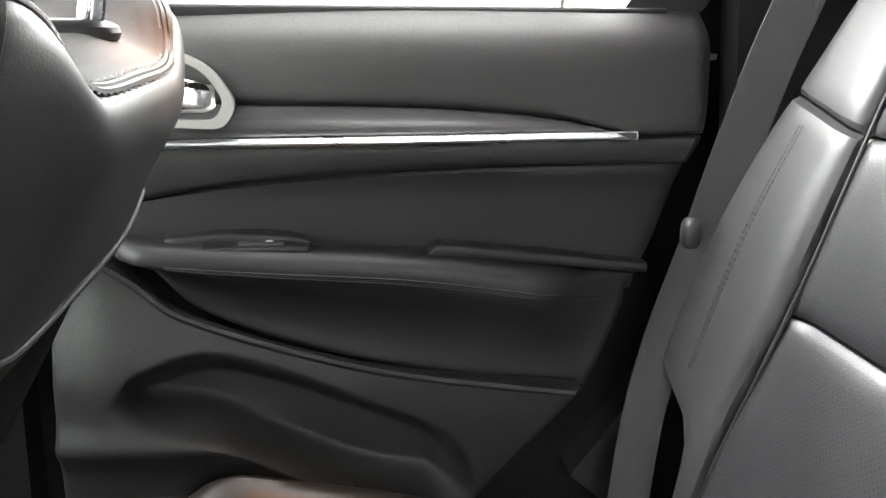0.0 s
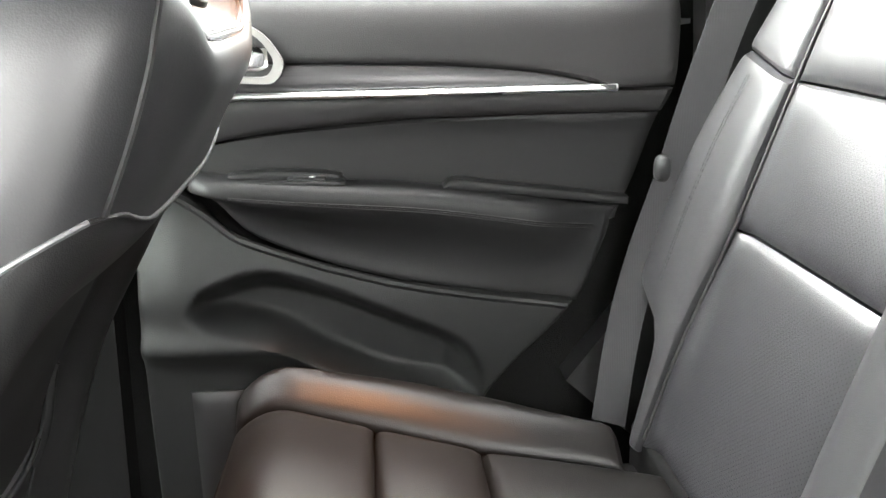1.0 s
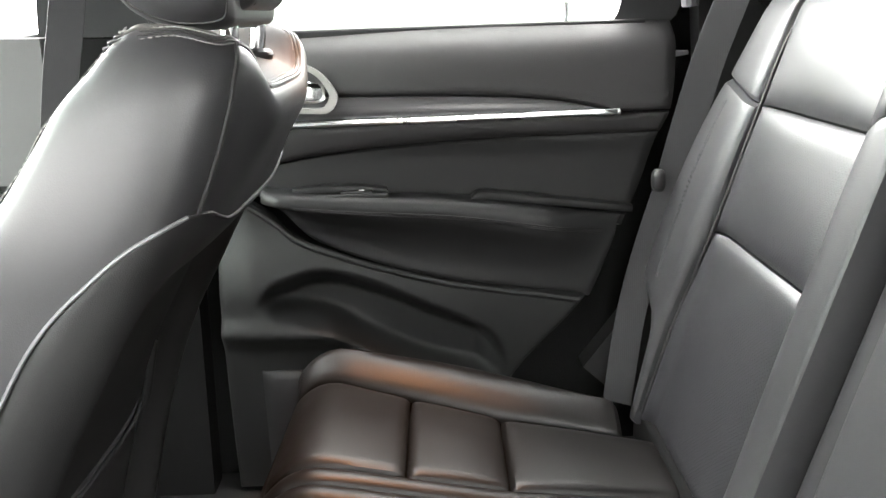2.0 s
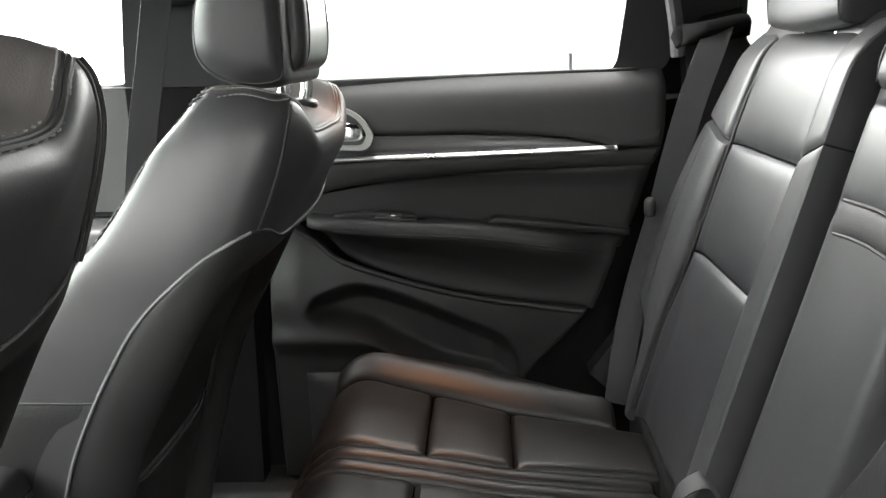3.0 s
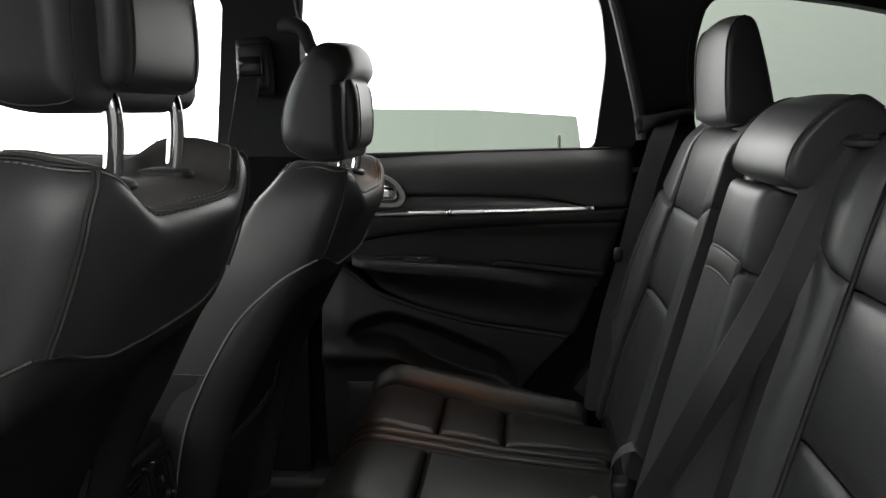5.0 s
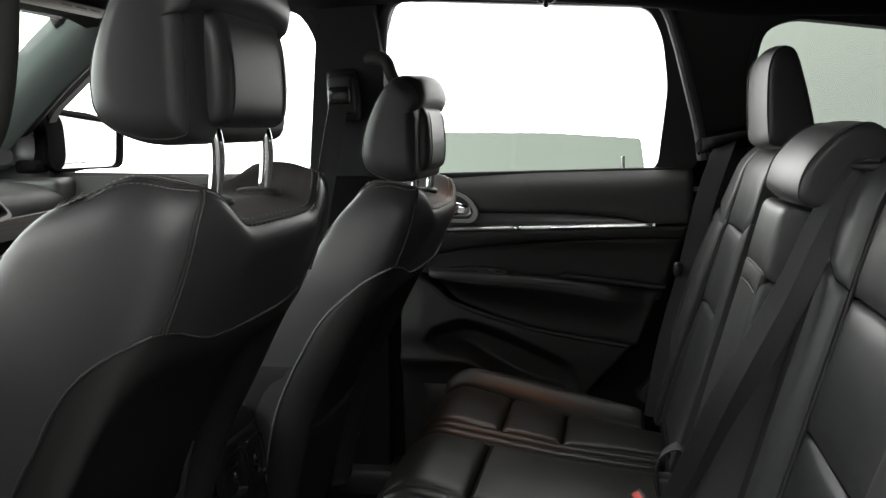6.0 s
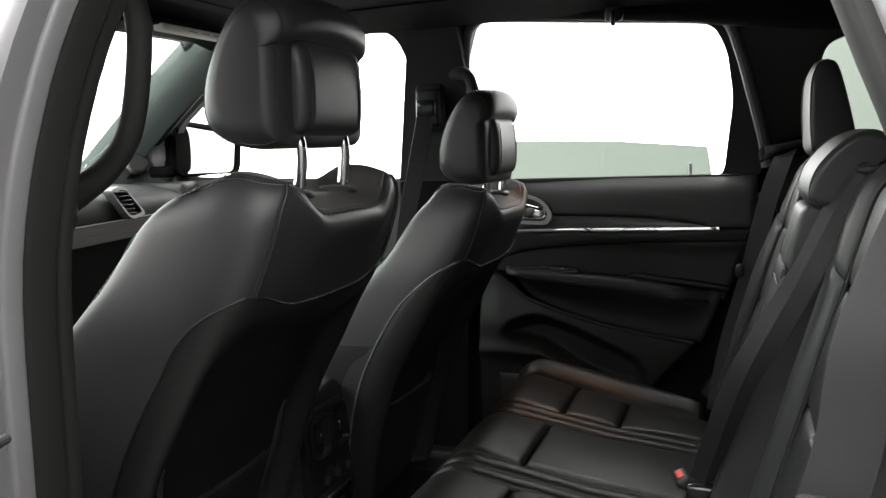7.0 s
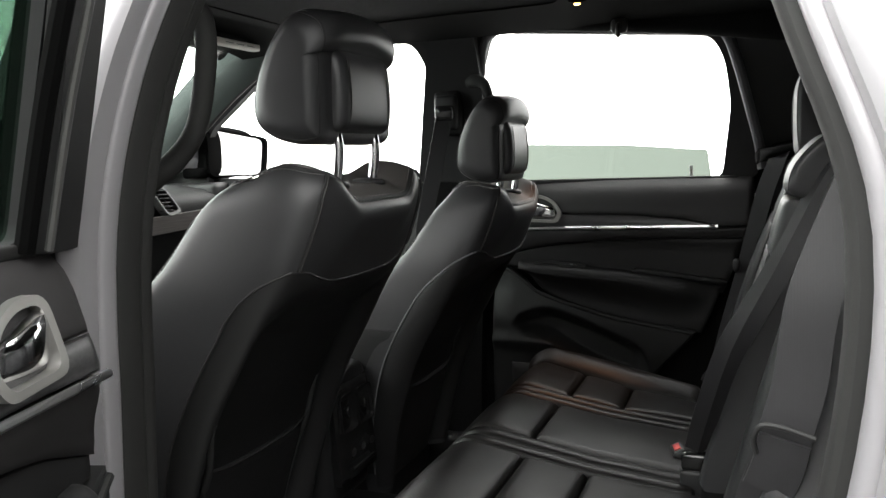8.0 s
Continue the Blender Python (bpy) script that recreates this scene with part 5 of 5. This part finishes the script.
# ---- grab handles on the door pillars ----
def grab_handle(sign):
    g = thing("grab_handle", "black moulded grab handle on the door pillar", "grab handle", "grab handles", at=(-0.4, sign * 0.75, 1.2))
    dx = -0.028 if sign > 0 else 0.0
    pts = [(-0.472, 0.718, 1.224), (-0.454, 0.692, 1.240), (-0.432, 0.672, 1.262), (-0.402, 0.664, 1.302), (-0.385, 0.662, 1.365), (-0.380, 0.660, 1.425), (-0.392, 0.660, 1.458), (-0.416, 0.668, 1.470), (-0.440, 0.690, 1.474)]
    part("bar", tube([(x + (dx if z > 1.4 else 0.0), sign * y, z) for x, y, z in pts], lambda t: 0.0125 + 0.008 * abs(2 * t - 1) ** 4, 16, 60, flat=1.2), SEAL_TRIM, g)
    part("foot", pillow((-0.466, sign * 0.722, 1.222), (0.024, 0.024, 0.032), 2.8, 0, 0, 12, 20), PLASTIC, g)
    part("foot", pillow((-0.440 + dx, sign * 0.700, 1.472), (0.020, 0.020, 0.024), 2.8, 0, 0, 12, 20), PLASTIC, g)


grab_handle(-1)
grab_handle(1)


# ---- front of the cabin ----
def dashboard():
    dash = thing("dashboard", "black dashboard with brushed trim and a chrome line", "dashboard", at=(-1.5, 0, 0.6))
    profile = [(-1.98, 1.08), (-1.80, 1.17), (-1.60, 1.205), (-1.45, 1.20), (-1.36, 1.18), (-1.33, 1.15), (-1.335, 1.10), (-1.35, 1.02), (-1.40, 0.85), (-1.46, 0.6)]

    def f(u, v):
        p = curve_at([(x, 0, z) for x, z in profile], v)
        y = -0.74 + 1.48 * u
        return Vector((p.x - 0.05 * (abs(y) / 0.74) ** 3, y, p.z - 0.012 * (abs(y) / 0.74) ** 4))
    part("dash_body", pad(f, 40, 40, 0.02, 0.006, thick=0.03, flip=True), LOWER_PLASTIC, dash)
    part("trim_panel", pad(lambda u, v: Vector((-1.322 - 0.02 * u * u, 0.02 + 0.62 * u, 1.055 + 0.018 * u + 0.050 * v)), 24, 8, 0.008, 0.005, flip=True), DASH_TRIM, dash, "brushed grey-brown trim panel")
    part("chrome_line", tube([(-1.318, 0.0, 1.058), (-1.32, 0.25, 1.066), (-1.333, 0.5, 1.074), (-1.343, 0.66, 1.078)], 0.0045, 8, 24), CHROME, dash, "thin chrome line")

    vent = thing("air_vent", "black slatted air vent in a satin frame", "air vent", at=(-1.31, 0.37, 1.14))
    ring = rounded([(0.315, 1.196), (0.372, 1.206), (0.432, 1.122), (0.366, 1.112)], 0.018)
    mid = sum((Vector(p) for p in ring), Vector((0, 0))) / len(ring)
    part("frame", plate(ring, [[mid + (Vector(p) - mid) * 0.80 for p in ring]], lambda y, z, d: Vector((-1.308 - d - (z - 1.15) * 0.25, y, z)), 0.03), DARK_SATIN, vent, "satin grey vent frame")
    part("duct", plate(ring, [], lambda y, z, d: Vector((-1.335 - d - (z - 1.15) * 0.25, y, z)), 0.004), PLASTIC, vent)
    for k in range(6):
        z = 1.127 + 0.012 * k
        y0 = 0.345 + (1.175 - z) * 0.42 - 0.01
        part("slat", block(-1.325, -1.308, y0, y0 + 0.045, z, z + 0.004, 0.0012, 1), PLASTIC, vent)

    lamp = thing("tweeter_speaker", "small round black tweeter at the pillar foot", "speaker", at=(-1.55, 0.69, 1.24))
    ringm = bmesh.new()
    bmesh.ops.create_cone(ringm, cap_ends=True, segments=32, radius1=0.034, radius2=0.030, depth=0.02)
    turn = Matrix.Translation((-1.535, 0.685, 1.262)) @ Vector((0.75, -0.6, 0.2)).to_track_quat("Z", "Y").to_matrix().to_4x4()
    part("rim", ringm, DARK_SATIN, lamp, m=turn)
    cone = bmesh.new()
    bmesh.ops.create_cone(cone, cap_ends=True, segments=32, radius1=0.0275, radius2=0.026, depth=0.008)
    part("grille", cone, PLASTIC, lamp, m=turn @ Matrix.Translation((0, 0, 0.012)))

    def pillar_cover(u, v):
        p = curve_at([(-1.74, 0.725, 1.175), (-1.66, 0.715, 1.235), (-1.50, 0.69, 1.352), (-1.30, 0.645, 1.485), (-1.13, 0.60, 1.575), (-1.03, 0.575, 1.61)], v)
        return p + Vector((-0.053 + 0.075 * u, -0.022 * math.sin(math.pi * u) + 0.02 * u, 0.058 - 0.078 * u))
    pillar = thing("windscreen_pillar", "grey-green cloth windscreen pillar trim", "pillar trim", "windscreen pillars", at=(-1.55, 0.7, 1.2))
    part("cover", pad(pillar_cover, 14, 26, 0.02, 0.012, thick=0.02, flip=True), GREEN_TRIM, pillar)
    part("edge_seal", tube([(-1.63, 0.745, 1.225), (-1.47, 0.722, 1.342), (-1.29, 0.675, 1.462), (-1.12, 0.63, 1.552)], 0.016, 10, 30), RUBBER, pillar)
    other = thing("windscreen_pillar", "grey-green cloth windscreen pillar trim", "pillar trim", "windscreen pillars", at=(-1.55, -0.7, 1.2))
    part("cover", pad(pillar_cover, 14, 26, 0.02, 0.012, thick=0.02, flip=True), GREEN_TRIM, other, m=MIRRORED)

    sail = thing("mirror_sail", "black triangular trim at the mirror foot", "trim panel", at=(-1.5, 0.76, 1.2))
    part("panel", plate(rounded([(-1.80, 1.16), (-1.44, 1.17), (-1.448, 1.30), (-1.48, 1.335), (-1.66, 1.235)], 0.015), [], on_side(1, -0.03), 0.03), PLASTIC, sail)

    visor = thing("sun_visor", "black sun visor with a pale strip, folded up", "sun visor", at=(-1.05, 0.35, 1.60))
    part("board", block(-1.20, -1.03, 0.12, 0.52, 1.588, 1.608, 0.008), HEADLINER, visor)
    part("strip", block(-1.052, -1.022, 0.205, 0.465, 1.574, 1.592, 0.004), BEIGE_STRIP, visor, "pale strip with faint printing")
    for k in range(3):
        part("print_bar", block(-1.0222, -1.0212, 0.30 + 0.05 * k, 0.335 + 0.05 * k, 1.581, 1.584, 0.0002, 1), STITCH, visor)

    screen = thing("window_1", "large clear windscreen", "windscreen", kind="structure")
    pane = part("pane", pad(lambda u, v: Vector((-2.0 + 0.90 * v - 0.12 * math.sin(math.pi * u) * (1 - v), -0.70 + 1.40 * u - (2 * u - 1) * 0.10 * v, 1.10 + 0.52 * v)), 12, 10, 0.02, 0.0, thick=0.004), CLEAR, screen)
    pane.visible_shadow = False


dashboard()


def side_mirror():
    mirror = thing("side_mirror", "black and chrome passenger side mirror", "side mirror", at=(-1.5, 0.85, 1.25))

    step = Matrix.Translation((0, -0.05, 0))

    def shape(p):
        return Vector((p.x * (1 if p.x < 0 else 0.35), p.y, p.z * (1 - 0.12 * (p.y / 0.145))))
    part("housing", pillow((-1.445, 0.935, 1.300), (0.06, 0.150, 0.088), 4.0, 0, 0, 18, 32, shape), OUTER_BLACK, mirror, m=step)
    rim = rounded([(0.792, 1.218), (1.062, 1.214), (1.082, 1.350), (0.79, 1.388)], 0.03)
    mid = sum((Vector(p) for p in rim), Vector((0, 0))) / len(rim)
    part("rim", plate(rim, [[mid + (Vector(p) - mid) * 0.92 for p in rim]], lambda y, z, d: Vector((-1.407 + (y - 0.9) * 0.18 - d, y, z)), 0.03), OUTER_BLACK, mirror, m=step)
    glass = part("mirror_glass", plate([mid + (Vector(p) - mid) * 0.97 for p in rim], [], lambda y, z, d: Vector((-1.4175 + (y - 0.9) * 0.18 - d, y, z)), 0.003), MIRROR, mirror, "silvered mirror glass", step)
    for k, (y0, y1) in enumerate(((0.84, 0.90), (0.91, 0.95), (0.96, 1.0))):
        part("print_bar", block(-1.4168 + (0.92 - 0.9) * 0.18, -1.4155 + (0.92 - 0.9) * 0.18, y0, y1, 1.236, 1.239, 0.0003, 1), STITCH, glass, m=step)
    part("cap", pillow((-1.53, 0.915, 1.305), (0.085, 0.155, 0.080), 3.2, 0, 0, 14, 24), PAINT, mirror, "silver painted mirror cap", step)
    part("foot", block(-1.52, -1.44, 0.76, 0.84, 1.215, 1.25, 0.012), OUTER_BLACK, mirror, m=step)


side_mirror()


# ---- middle of the cabin ----
def console():
    box = thing("centre_console", "black centre console with rear vents and chrome", "centre console", at=(-0.8, 0, 0.5))
    part("body", block(-1.25, -0.545, -0.105, 0.105, 0.50, 0.80, 0.03), PLASTIC, box)
    part("rear_panel", pad(lambda u, v: Vector((-0.537 + 0.02 * (1 - v), -0.085 + 0.17 * u, 0.56 + 0.21 * v)), 12, 14, 0.012, 0.006), GLOSS_BLACK, box, "glossy rear panel")
    for s in (-1, 1):
        y = 0.040 * s
        ring = rounded([(y - 0.034, 0.668), (y + 0.034, 0.668), (y + 0.034, 0.752), (y - 0.034, 0.752)], 0.014)
        mid = Vector((y, 0.710))
        vent = part("vent_frame", plate(ring, [[mid + (Vector(p) - mid) * 0.93 for p in ring]], lambda a, z, d: Vector((-0.528 - d + (0.77 - z) * 0.095, a, z)), 0.008), GLOSS_BLACK, box, "thin glossy vent frame")
        part("duct", plate([mid + (Vector(p) - mid) * 0.95 for p in ring], [], lambda a, z, d: Vector((-0.546 - d + (0.77 - z) * 0.095, a, z)), 0.003), CARPET, vent)
        for k in range(5):
            z = 0.680 + 0.014 * k
            part("slat", block(-0.544, -0.530, y - 0.029, y + 0.029, z, z + 0.0028, 0.001, 1), GLOSS_BLACK, vent)
        part("thumb_wheel", pillow((-0.524, y - 0.004, 0.712), (0.006, 0.007, 0.012), 2.6, 0, 0, 8, 14), GLOSS_BLACK, vent, "glossy thumb wheel")
    for k in range(3):
        y = -0.045 + 0.045 * k
        part("socket", pillow((-0.5165, y, 0.624), (0.004, 0.014, 0.013), 2.2, 0, 0, 10, 18), GLOSS_BLACK, box, "small glossy socket")
        part("socket_cap", pillow((-0.513, y, 0.624), (0.003, 0.009, 0.008), 2.6, 0, 0, 10, 18), PLASTIC, box)
    part("button_row", block(-0.516, -0.508, -0.055, 0.055, 0.585, 0.594, 0.003), GLOSS_BLACK, box)


console()


def reading_lamp():
    lamp = thing("reading_lamp", "small lit warm reading lamp in the headliner", "ceiling lamp", at=(-0.10, 0.40, 1.61))
    part("bezel", pillow((-0.10, 0.40, 1.618), (0.022, 0.015, 0.010), 2.8, 0, 0, 10, 24), HEADLINER, lamp)
    part("lens", pillow((-0.10, 0.40, 1.608), (0.008, 0.006, 0.004), 2.4, 0, 0, 10, 20), LAMP, lamp, "glowing warm lens")
    spot = new("reading_spot", bpy.data.lights.new("reading_spot", "SPOT"))
    spot.data.energy, spot.data.color, spot.data.spot_size, spot.data.spot_blend, spot.data.shadow_soft_size = 15.0, (1.0, 0.42, 0.15), radians(36), 1.0, 0.02
    spot.matrix_world = look((-0.10, 0.40, 1.585), (-0.19, 0.445, 0.65))


reading_lamp()


def coat_hook():
    hook = thing("coat_hook", "small black coat hook under the roof rail", "coat hook", at=(-0.03, 0.585, 1.57))
    part("plate", pillow((-0.03, 0.585, 1.575), (0.022, 0.010, 0.020), 3, 0, 0, 10, 18), PLASTIC, hook)
    part("peg", tube([(-0.03, 0.58, 1.58), (-0.03, 0.565, 1.572), (-0.03, 0.562, 1.556), (-0.03, 0.570, 1.548)], 0.006, 8, 12), PLASTIC, hook)


coat_hook()
